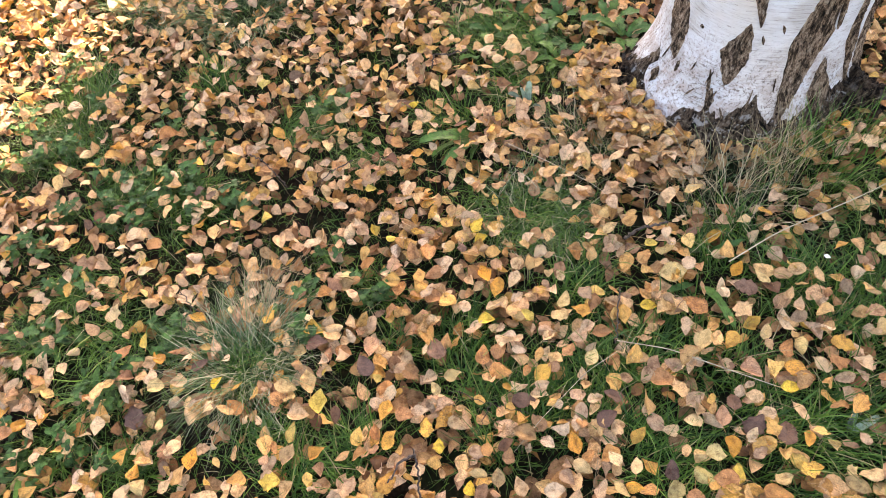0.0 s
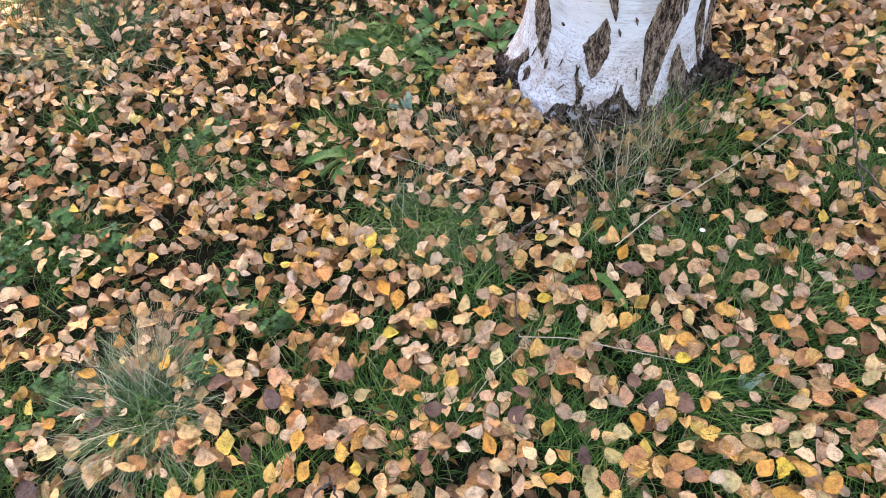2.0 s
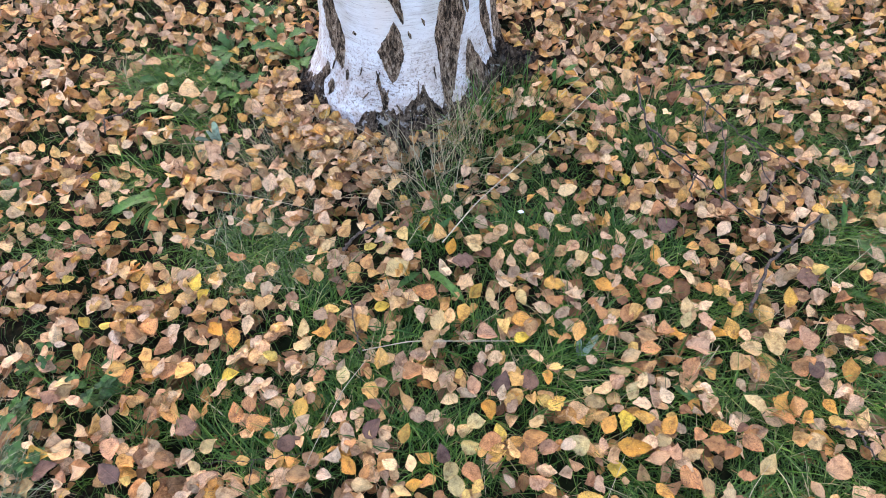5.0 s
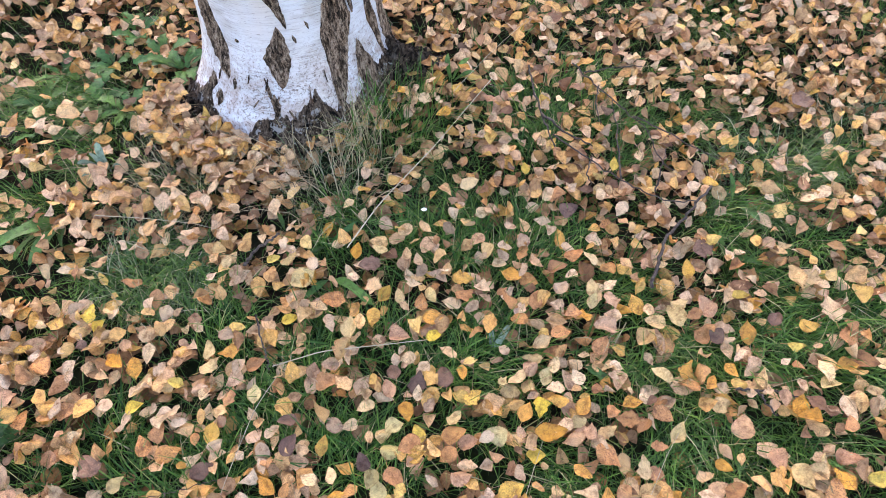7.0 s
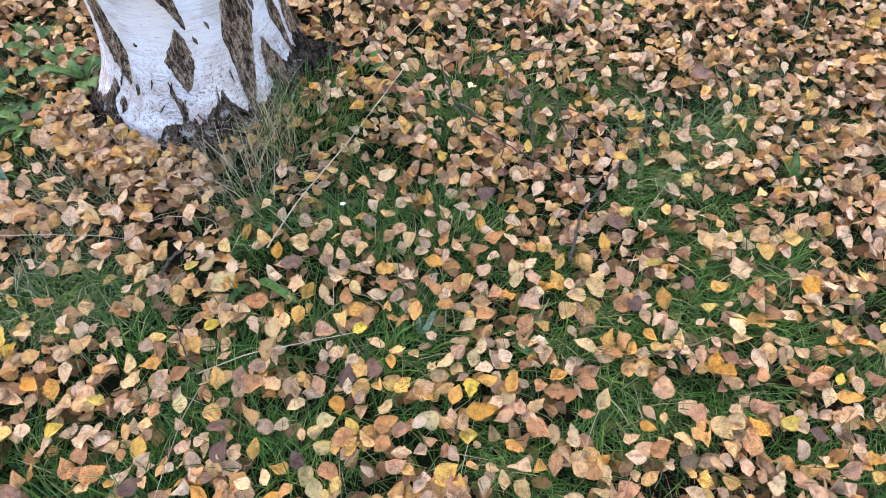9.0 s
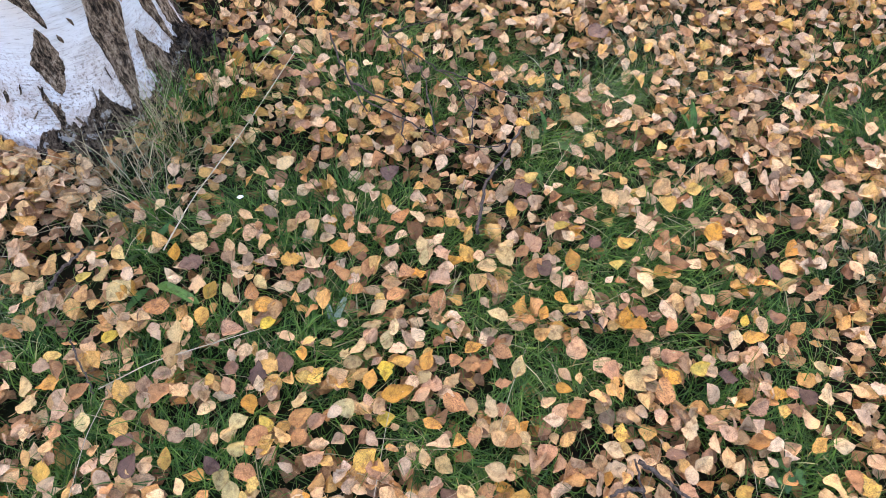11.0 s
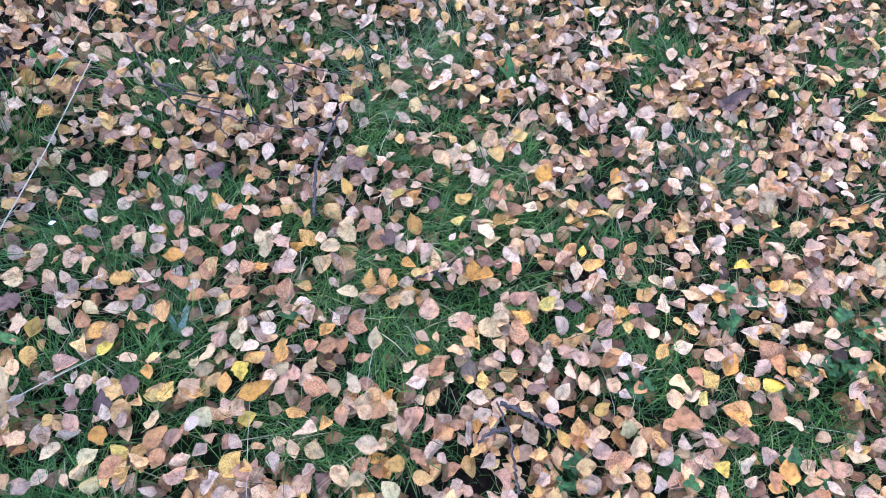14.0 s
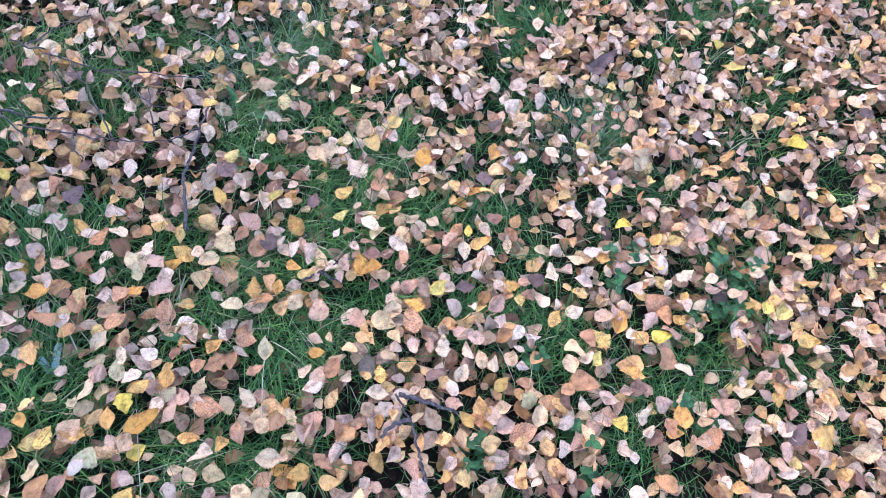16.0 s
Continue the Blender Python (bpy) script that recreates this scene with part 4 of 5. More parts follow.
TAWNY_2 = [
    (2.01, -0.04, 60, 0.075), (2.03, 0.05, 210, 0.065), (1.41, -0.0, 140, 0.057), (1.45, -0.21, 130, 0.051),
    (1.61, -0.14, 40, 0.06), (1.65, -0.28, 280, 0.065), (1.76, -0.3, 310, 0.059), (1.85, -0.23, 250, 0.072),
    (1.3, -0.12, 220, 0.054), (1.44, -0.26, 350, 0.052), (1.29, -0.33, 300, 0.048), (1.86, -0.6, 70, 0.056),
    (1.95, -0.68, 110, 0.058), (1.62, -0.37, 220, 0.052), (1.66, -0.52, 30, 0.052), (1.77, -0.71, 260, 0.062),
    (1.92, -0.86, 170, 0.058), (1.84, -0.91, 10, 0.065), (1.63, -0.69, 130, 0.054), (1.69, -0.81, 280, 0.059),
    (1.46, -0.51, 130, 0.044), (2.2, -0.83, 190, 0.071), (2.3, -1.0, 90, 0.061),
]
ROSY_1 = [
    (0.25, 0.74, 100, 0.054), (0.21, 0.51, 260, 0.061), (1.08, 0.13, 0, 0.049), (0.99, 0.32, 80, 0.05),
    (1.07, 0.42, 330, 0.055), (1.51, 0.2, 140, 0.062), (1.75, 0.12, 80, 0.067), (1.31, 0.02, 130, 0.052),
    (1.63, -0.23, 260, 0.054), (1.29, 0.2, 200, 0.05), (1.03, 0.08, 330, 0.054), (1.38, -0.25, 210, 0.058),
    (1.8, -0.5, 340, 0.059), (1.7, -0.49, 90, 0.051), (1.54, -0.62, 320, 0.052), (1.61, -0.81, 170, 0.058),
    (1.78, -1.06, 70, 0.058), (1.54, -0.5, 280, 0.045), (1.37, -0.47, 250, 0.056), (2.03, -0.76, 310, 0.061),
    (2.21, -0.92, 130, 0.066),
]
YELLOW = YELLOW_1 + YELLOW_2
ORANGE = ORANGE_1 + ORANGE_2 + ORANGE_3
PALE = PALE_1 + PALE_2 + PALE_3 + PALE_4
DARK = DARK_1 + DARK_2
BROWN = BROWN_1 + BROWN_2 + BROWN_3
OLIVE = OLIVE_1
TAWNY = TAWNY_1 + TAWNY_2
ROSY = ROSY_1

LAID = np.array(YELLOW + ORANGE + PALE + DARK + BROWN + TAWNY + ROSY + OLIVE + [(1.294, 0.678, 0, 0.02)])[:, :2]


def clear_of_single(x, y, reach):
    """1 away from the single leaves, 0 where one lies."""
    keep = np.ones(len(x))
    for px, py in LAID:
        keep[np.hypot(x - px, y - py) < reach] = 0
    return keep


# ---- fallen leaves lying too thick to count ----
def litter_shapes(count, seed, stations, across):
    made = []
    for i in range(count):
        made.append(leaf_shape(seed + i, stations=stations, width=rng.uniform(0.58, 0.82), belly=rng.uniform(0.29, 0.40), teeth=0.075, lobes=0.14 if i % 7 == 6 else 0.0,
                               fold=rng.uniform(0.0, 0.8), cup=rng.uniform(-0.8, 1.3), curl=rng.uniform(-1.2, 1.5), ripple=rng.uniform(0.02, 0.06), point=rng.uniform(0.84, 1.25), across=across))
    return made


UNDER = litter_shapes(16, 100, 9, (-1, 0, 1))
LITTER = litter_shapes(36, 150, 11, (-1, -0.55, 0, 0.55, 1))


def leaf_places(n, x0, x1, y0, y1, weight, lift, tilt, sizes):
    x, y = scatter(n, x0, x1, y0, y1, weight)
    k = len(x)
    yaw, pitch, roll = rng.uniform(0, 2 * np.pi, k), rng.normal(0, tilt, k), rng.normal(0, tilt, k)
    upside = rng.uniform(0, 1, k) < 0.35
    roll = roll + np.pi * upside
    cy, sy, cp, sp, cr, sr = np.cos(yaw), np.sin(yaw), np.cos(pitch), np.sin(pitch), np.cos(roll), np.sin(roll)
    zero = np.zeros(k)
    one = np.ones(k)
    rz = np.stack([cy, -sy, zero, sy, cy, zero, zero, zero, one], -1).reshape(k, 3, 3)
    ry = np.stack([cp, zero, sp, zero, one, zero, -sp, zero, cp], -1).reshape(k, 3, 3)
    rx = np.stack([one, zero, zero, zero, cr, -sr, zero, sr, cr], -1).reshape(k, 3, 3)
    size = rng.normal(sizes[0], sizes[1], k).clip(0.028, 0.070)
    d = np.hypot(x - TREE[0], y - TREE[1])
    z = ground_height(x, y) + rng.uniform(lift[0], lift[1], k) * np.clip((d - 0.1) / 0.6, 0.6, 1)
    return x, y, z, rz @ ry @ rx, size


def pour(name, templates, places, mat, label, category):
    x, y, z, turn, size = places
    which = rng.integers(0, len(templates), len(x))
    verts, faces, uvs, start = [], [], [], 0
    for i in range(len(x)):
        tv, tf, tu = templates[which[i]]
        v = (tv - (0.45, 0, 0)) @ turn[i].T * size[i]
        verts.append(v + (x[i], y[i], z[i]))
        uvs.append(tu)
        faces += [[a + start for a in f] for f in tf]
        start += len(tv)
    return tagged(link_mesh(name, np.concatenate(verts), faces, mat, None, "", np.concatenate(uvs)), label, category, kind="stuff")


def clump(x, y):
    return np.clip(0.95 + 0.25 * wave(x, y, 9.0, 41) + 0.6 * wave(x, y, 32.0, 43) + 0.45 * wave(x, y, 60.0, 47), 0.04, 1)


pour("leaf_litter", UNDER, leaf_places(40000, -3.0, 5.0, -3.8, 3.6, lambda x, y: 0.95 * clump(x, y) * (1 - 0.80 * greenness(x, y)) * openness(x, y) * (1 - 0.5 * weediness(x, y)) * fade(x, y), (0.01, 0.05), 0.36, (0.043, 0.007)), M_UNDER,
     "dry tan and brown birch leaves lying thick in grass", "leaf litter")
top = leaf_places(88000, -3.0, 5.0, -3.8, 3.6, lambda x, y: 0.95 * clump(x, y) * clear_of_single(x, y, 0.022) * (1 - 0.52 * greenness(x, y)) * openness(x, y) * (1 - 0.5 * weediness(x, y)) * fade(x, y), (0.045, 0.095), 0.42, (0.0415, 0.008))
near = (np.hypot(top[0] - 0.85, top[1] + 0.3) < 2.45) & (fade(top[0], top[1]) > 0.95)
pour("leaf_litter", LITTER, [part[near] for part in top], M_LITTER, "crisp curled tan birch leaves on top of the litter", "leaf litter")
pour("leaf_litter", UNDER, [part[~near] for part in top], M_LITTER, "tan birch leaves strewn over the lawn further off", "leaf litter")
drift = lambda x, y: (np.hypot(x - TREE[0], y - TREE[1]) < 0.52) * (y < 1.45) * (x < 1.06) * np.clip(0.75 + 0.5 * wave(x, y, 14.0, 61), 0.1, 1)
pour("leaf_litter", LITTER, leaf_places(2100, 0.7, 1.8, 0.8, 1.5, drift, (0.04, 0.12), 0.45, (0.043, 0.007)), M_LITTER, "orange and tan birch leaves heaped against the birch foot", "leaf litter")


# ---- grass ----
def blades(name, x, y, length, width, lean, mat, label, category, kind="stuff", azimuth=None, parent=None):
    k = len(x)
    a = rng.uniform(0, 2 * np.pi, k) if azimuth is None else azimuth
    L = length[0] + (length[1] - length[0]) * rng.uniform(0, 1, k) ** 1.4
    W = rng.uniform(*width, k) / 2
    B = rng.uniform(*lean, k)
    base = np.stack([x, y, ground_height(x, y) - 0.004], 1)
    way = np.stack([np.cos(a), np.sin(a), 0 * a], 1)
    sidew = np.stack([-np.sin(a), np.cos(a), 0 * a], 1)
    twist = rng.normal(0, 0.25, k)[:, None]
    verts, uvs = [], []
    for s, w in ((0.0, 0.7), (0.35, 1.0), (0.7, 0.75), (1.0, 0.0)):
        p = base + way * (L * B * s ** 1.7)[:, None] * 0.8 + sidew * (L * s ** 2)[:, None] * twist
        p[:, 2] += L * (s * np.sqrt(np.clip(1 - 0.35 * B, 0.2, 1)) - 0.42 * B * s ** 2.4)
        for q in ((-1, 1) if w else (0,)):
            verts.append(p + sidew * (q * w * W)[:, None])
            uvs.append(np.stack([np.full(k, q / 2 + 0.5), np.full(k, s)], 1))
    verts = np.stack(verts, 1).reshape(-1, 3)
    uvs = np.stack(uvs, 1).reshape(-1, 2)
    o = (np.arange(k) * 7)[:, None]
    faces = np.concatenate([o + (0, 1, 3, 2), o + (2, 3, 5, 4)]).tolist() + (o + (4, 5, 6)).tolist()
    ob = link_mesh(name, verts, faces, mat, parent, "", uvs)
    return tagged(ob, label, category, kind=kind)


gx, gy = scatter(820000, -3.0, 5.0, -3.8, 3.6, lambda x, y: (0.24 + 0.42 * greenness(x, y)) * np.clip(np.hypot(x - TREE[0], y - TREE[1]) / 0.75, 0.3, 1) * np.clip(0.85 + 0.5 * wave(x, y, 7, 91), 0.5, 1) * fade(x, y))
blades("grass", gx, gy, (0.04, 0.125), (0.0013, 0.0028), (0.3, 1.35), M_GRASS, "short green lawn grass between fallen leaves", "grass")
gx, gy = scatter(430000, -1.2, 3.6, -1.6, 2.4, lambda x, y: (np.clip(greenness(x, y) - 0.25, 0, 1) * 0.5 + 0.08 * np.clip(x - 0.8, 0, 1) * (1.2 - clump(x, y))) * fade(x, y) * (np.hypot(x - TREE[0], y - TREE[1]) > 0.55))
blades("grass", gx, gy, (0.09, 0.19), (0.0016, 0.0036), (0.5, 1.4), M_GRASS, "longer combed green grass in tufts", "grass", azimuth=rng.normal(0, 0.9, len(gx)) + 3 * wave(gx, gy, 3, 17))


def tuft(name, px, py, spread, n, length, width, lean, mat, label, outward=0.7, heading=None):
    """A tuft: a dense heart, and the longest blades round it each on its own."""
    thing = tagged(new(name), label, "grass tuft")
    for k in range(25):
        count = n if k == 0 else 1
        r = spread * np.sqrt(rng.uniform(0, 1, count))
        a = rng.uniform(0, 2 * np.pi, count)
        x, y = px + r * np.cos(a), py + r * np.sin(a)
        aim = a * 1.0 + rng.normal(0, outward, count) if heading is None else radians(heading) + rng.normal(0, outward, count)
        if k == 0:
            blades("blade_clump", x, y, length, width, lean, mat, "", "", kind="", azimuth=aim, parent=thing)
        else:
            blades("blade", x, y, (length[1] * 0.85, length[1] * 1.15), width, lean, mat, "", "", kind="", azimuth=aim, parent=thing)
    return thing


tuft("grass_tuft", -0.12, 0.50, 0.11, 1000, (0.08, 0.26), (0.0013, 0.0024), (0.4, 1.3), M_TUFT, "wispy grey-green grass tuft with dry straw tips", 0.9)
tuft("dry_grass_tuft", -0.10, 0.60, 0.06, 90, (0.14, 0.30), (0.0008, 0.0014), (0.3, 1.0), M_STRAW, "thin bleached straw standing in a grass tuft", 0.6, 70)
tuft("tall_grass_tuft", -0.40, 1.90, 0.16, 650, (0.10, 0.27), (0.0024, 0.0044), (0.7, 1.5), M_TALL, "tall arching dark green grass clump", 0.8)
tuft("tall_grass_tuft", -0.62, 1.95, 0.12, 220, (0.10, 0.26), (0.0024, 0.0044), (0.6, 1.5), M_TALL, "tall arching dark green grass clump", 0.8)
tuft("tall_grass_tuft", -0.75, 2.05, 0.18, 500, (0.12, 0.28), (0.002, 0.004), (0.4, 1.3), M_TALL, "tall green grass clump catching the sun", 0.8)
tuft("grass_tuft", 1.33, 0.97, 0.12, 260, (0.06, 0.22), (0.0014, 0.0028), (0.1, 1.1), M_GRASS, "fine upright grass against the birch foot", 0.9)
tuft("grass_tuft", 1.44, 1.00, 0.12, 200, (0.06, 0.20), (0.0016, 0.003), (0.1, 1.2), M_GRASS, "fine green grass at the birch roots", 0.9)
tuft("dry_grass_tuft", 1.25, 0.97, 0.07, 70, (0.15, 0.32), (0.0008, 0.0014), (0.1, 0.7), M_STRAW, "tall thin straw leaning on the birch foot", 1.2)
tuft("dry_grass_tuft", 1.13, 0.95, 0.15, 210, (0.08, 0.24), (0.0013, 0.0026), (0.3, 1.2), M_STRAW, "brown dead grass in front of the birch foot", 1.2)
tuft("dry_grass_tuft", 0.80, 1.14, 0.14, 260, (0.06, 0.18), (0.0009, 0.0018), (0.5, 1.3), M_STRAW, "matted dead grass beside the birch", 1.4)
tuft("grass_tuft", 0.63, 0.90, 0.13, 420, (0.06, 0.20), (0.0012, 0.0022), (0.7, 1.4), M_TUFT, "flattened wiry grass with pale dead blades", 1.4)
tuft("grass_tuft", 2.42, -0.55, 0.10, 260, (0.08, 0.20), (0.0014, 0.0026), (0.3, 1.1), M_TUFT, "mixed green and straw grass tuft", 1.2)
tuft("grass_tuft", 2.55, 0.30, 0.16, 320, (0.08, 0.20), (0.0012, 0.0022), (0.4, 1.2), M_TUFT, "mixed green and straw grass tuft", 1.2)
tuft("grass_tuft", 2.20, 0.36, 0.14, 320, (0.08, 0.18), (0.0014, 0.0026), (0.5, 1.3), M_TUFT, "grey-green fine grass tuft", 1.2)
tuft("grass_tuft", -0.95, 1.45, 0.2, 260, (0.08, 0.22), (0.0012, 0.0024), (0.3, 1.2), M_TUFT, "sunlit mixed grass and straw", 1.2)
tuft("grass_tuft", 1.10, 0.96, 0.14, 260, (0.05, 0.14), (0.0012, 0.0022), (0.5, 1.3), M_TUFT, "short wiry grass before the birch foot", 1.2)
tuft("grass_tuft", 0.80, 1.15, 0.12, 260, (0.05, 0.15), (0.0012, 0.0022), (0.4, 1.3), M_TUFT, "matted grey-green grass beside the birch", 1.2)


gx, gy = scatter(3800, -1.6, 3.6, -1.6, 2.6, lambda x, y: 0.5 * fade(x, y))
straw = blades("straw_litter", gx, gy, (0.05, 0.20), (0.0007, 0.0016), (1.0, 1.5), M_STRAW, "thin bleached straw scattered over the leaves", "straw")
straw.location.z = 0.035


# ---- dry stems and twigs ----
def stem_thing(name, points, r0, r1, mat, label, category, seed=1, lift=0.06, wobble=0.0, arch=0.0):
    points = [(x, y, ground_height(x, y) + lift) for x, y in points]
    line = smooth_line(points, 26, wobble, seed)
    line[:, 2] += arch * np.sin(np.linspace(0, np.pi, 26))
    v, f = tube(line, (0.65 if mat is M_STEM else 0.7) * np.linspace(r0, r1, 26))
    return tagged(link_mesh(name, v, f, mat), label, category)


PALE_STEM = "long pale bleached grass stem lying across leaves"
stem_thing("straw", [(1.69, 0.985), (1.42, 0.851), (1.195, 0.756), (1.07, 0.682)], 0.0018, 0.0027, M_STEM, PALE_STEM, "straw", 1, 0.092)
stem_thing("straw", [(1.93, 1.14), (1.72, 1.05), (1.55, 0.97)], 0.0008, 0.0014, M_STEM, PALE_STEM, "straw", 2, 0.115)
stem_thing("straw", [(0.79, 0.497), (0.901, 0.472), (1.015, 0.422), (1.134, 0.372)], 0.0022, 0.0014, M_STEM, PALE_STEM, "straw", 3, 0.085)
stem_thing("straw", [(0.815, 0.486), (0.719, 0.429), (0.611, 0.326), (0.546, 0.253)], 0.0013, 0.0009, M_STEM, PALE_STEM, "straw", 4, 0.085)
stem_thing("straw", [(0.561, 1.10), (0.653, 1.033), (0.768, 0.941), (0.815, 0.891)], 0.0018, 0.0010, M_STEM, PALE_STEM, "straw", 5, 0.085)
stem_thing("straw", [(-0.003, 0.535), (-0.038, 0.404), (-0.063, 0.31)], 0.0012, 0.0009, M_STEM, PALE_STEM, "straw", 6, 0.085)
stem_thing("straw", [(-0.46, 0.44), (-0.44, 0.47), (-0.36, 0.475), (-0.297, 0.45)], 0.0015, 0.0011, M_STEM, "thin bent straw lying among leaves", "straw", 7, 0.05)
stem_thing("straw", [(2.433, 0.141), (2.62, 0.051), (2.716, -0.095)], 0.0014, 0.0009, M_STEM, PALE_STEM, "straw", 8, 0.085)
stem_thing("straw", [(1.057, -0.073), (1.161, 0.01), (1.258, 0.084)], 0.0012, 0.0008, M_STEM, PALE_STEM, "straw", 9, 0.085)
stem_thing("straw", [(1.324, -0.16), (1.424, -0.105), (1.54, -0.055)], 0.0010, 0.0006, M_STEM, PALE_STEM, "straw", 10, 0.085)
stem_thing("straw", [(-0.25, 1.56), (-0.36, 1.66), (-0.44, 1.78)], 0.0016, 0.0010, M_STEM, PALE_STEM, "straw", 11, 0.085)


def twig(main, r0, r1, sides, label, seed, lift=0.118):
    """A twig: a main stem and side shoots as its parts."""
    ob = stem_thing("twig", main, r0, r1, M_TWIG, label, "twig", seed, lift, 0.002)
    for i, pts in enumerate(sides):
        pts = [(x, y, ground_height(x, y) + lift + 0.006) for x, y in pts]
        v, f = tube(smooth_line(pts, 14, 0.002, seed * 10 + i), np.linspace(r1 * 1.2, r1 * 0.6, 14), 5)
        link_mesh("side_shoot", v, f, M_TWIG, ob)
    return ob


twig([(1.80, 0.961), (1.757, 0.87), (1.727, 0.79), (1.698, 0.683)], 0.0045, 0.003, [[(1.727, 0.79), (1.75, 0.70), (1.785, 0.63)]], "dark thin curved birch twig among leaves", 1)
twig([(1.716, 0.721), (1.752, 0.611), (1.786, 0.507), (1.838, 0.40), (1.915, 0.354)], 0.003, 0.0022, [[(1.786, 0.507), (1.865, 0.625), (1.935, 0.735)], [(1.838, 0.43), (1.90, 0.48), (1.957, 0.528)], [(1.76, 0.60), (1.72, 0.57), (1.70, 0.53)]], "dark branching birch twig lying in grass", 2)
twig([(1.924, 0.911), (1.936, 0.762), (1.961, 0.613), (1.917, 0.492), (1.93, 0.46)], 0.003, 0.002, [[(1.95, 0.66), (2.0, 0.55), (2.057, 0.425)], [(1.935, 0.80), (1.88, 0.74), (1.85, 0.68)], [(1.93, 0.86), (2.02, 0.84), (2.10, 0.80)]], "dark forked birch twig lying in grass", 3)
twig([(1.98, 0.37), (1.915, 0.354), (1.838, 0.327), (1.768, 0.309), (1.704, 0.26), (1.651, 0.217)], 0.0045, 0.0065, [], "thick knobbly grey-black twig half buried in leaves", 4)
twig([(1.496, -0.38), (1.461, -0.431), (1.416, -0.467), (1.36, -0.51)], 0.0035, 0.005, [[(1.495, -0.388), (1.508, -0.444), (1.51, -0.514)], [(1.46, -0.43), (1.43, -0.40), (1.40, -0.39)]], "dark forked twig lying over leaves", 5)
twig([(0.807, 0.614), (0.793, 0.54), (0.782, 0.476)], 0.003, 0.002, [], "short dark twig between leaves", 6)
twig([(0.33, 0.254), (0.344, 0.206), (0.35, 0.13)], 0.0035, 0.003, [[(0.335, 0.24), (0.30, 0.22), (0.28, 0.18)]], "short dark forked twig between leaves", 7)
twig([(0.40, 0.39), (0.435, 0.374), (0.512, 0.347), (0.599, 0.32)], 0.0016, 0.001, [[(0.50, 0.35), (0.48, 0.31), (0.47, 0.28)]], "thin wiry brown twig across leaves", 8)
twig([(-0.20, 1.12), (-0.148, 1.085), (-0.096, 1.029), (-0.064, 0.986)], 0.003, 0.002, [], "short dark twig between leaves", 9)
twig([(0.119, 1.066), (0.056, 1.029), (0.012, 0.981)], 0.003, 0.002, [], "short dark twig between leaves", 10)
twig([(0.833, 0.741), (0.871, 0.769), (0.94, 0.78)], 0.006, 0.004, [], "stubby black broken twig", 11)
twig([(0.339, 1.40), (0.342, 1.466), (0.394, 1.455), (0.45, 1.47)], 0.0035, 0.003, [], "bent dark twig on leaves", 12)
twig([(-0.92, 2.02), (-0.844, 1.96), (-0.73, 1.816), (-0.64, 1.72)], 0.004, 0.002, [[(-0.80, 1.90), (-0.92, 1.85), (-1.02, 1.78)]], "thin dark twig reaching into the sunlight", 13, 0.06)
twig([(-0.30, 0.66), (-0.24, 0.60), (-0.17, 0.585)], 0.002, 0.0012, [[(-0.25, 0.61), (-0.27, 0.56), (-0.25, 0.53)]], "thin purple-brown twig among herbs", 14)
twig([(1.02, 0.98), (1.05, 0.88), (1.07, 0.80)], 0.0016, 0.0010, [[(1.04, 0.92), (1.00, 0.86), (0.98, 0.82)]], "thin brown dead stalk before the birch", 15, 0.06)

twig([(1.66, -0.07), (1.70, -0.095), (1.73, -0.115), (1.77, -0.155)], 0.0042, 0.0025, [[(1.70, -0.095), (1.69, -0.13), (1.695, -0.16)]], "dark bent twig half hidden in grass", 16, 0.085)


# ---- green weeds ----
def leaf_variants(name, count, mat, seed, **shape):
    made = []
    for i in range(count):
        v, f, u = leaf_shape(seed + i, petiole=False, **shape)
        ob = link_mesh(name, v, f, mat, None, "", u)
        made.append(ob.data)
        bpy.data.objects.remove(ob)
    return made


def add_leaf(name, data, parent, m):
    ob = new(name, data)
    ob.parent, ob.matrix_basis = parent, m
    return ob


HERB_LEAF = leaf_variants("leaf", 4, M_HERB, 300, stations=9, width=0.86, belly=0.36, teeth=0.14, fold=0.25, curl=-0.5, ripple=0.06, point=0.55)
DOCK_LEAF = leaf_variants("leaf", 4, M_DOCK, 330, stations=19, width=0.21, belly=0.5, teeth=0.06, fold=0.3, curl=-0.9, ripple=0.02, point=0.6)
ROSETTE_LEAF = leaf_variants("leaf", 4, M_DOCK, 360, stations=21, width=0.42, belly=0.55, teeth=0.24, lobes=0.22, fold=0.3, curl=-1.0, ripple=0.02, point=0.45)
SILVER_LEAF = leaf_variants("leaf", 3, M_SILVER, 390, stations=15, width=0.28, belly=0.45, teeth=0.05, fold=0.5, curl=-1.2, ripple=0.03, point=0.5)


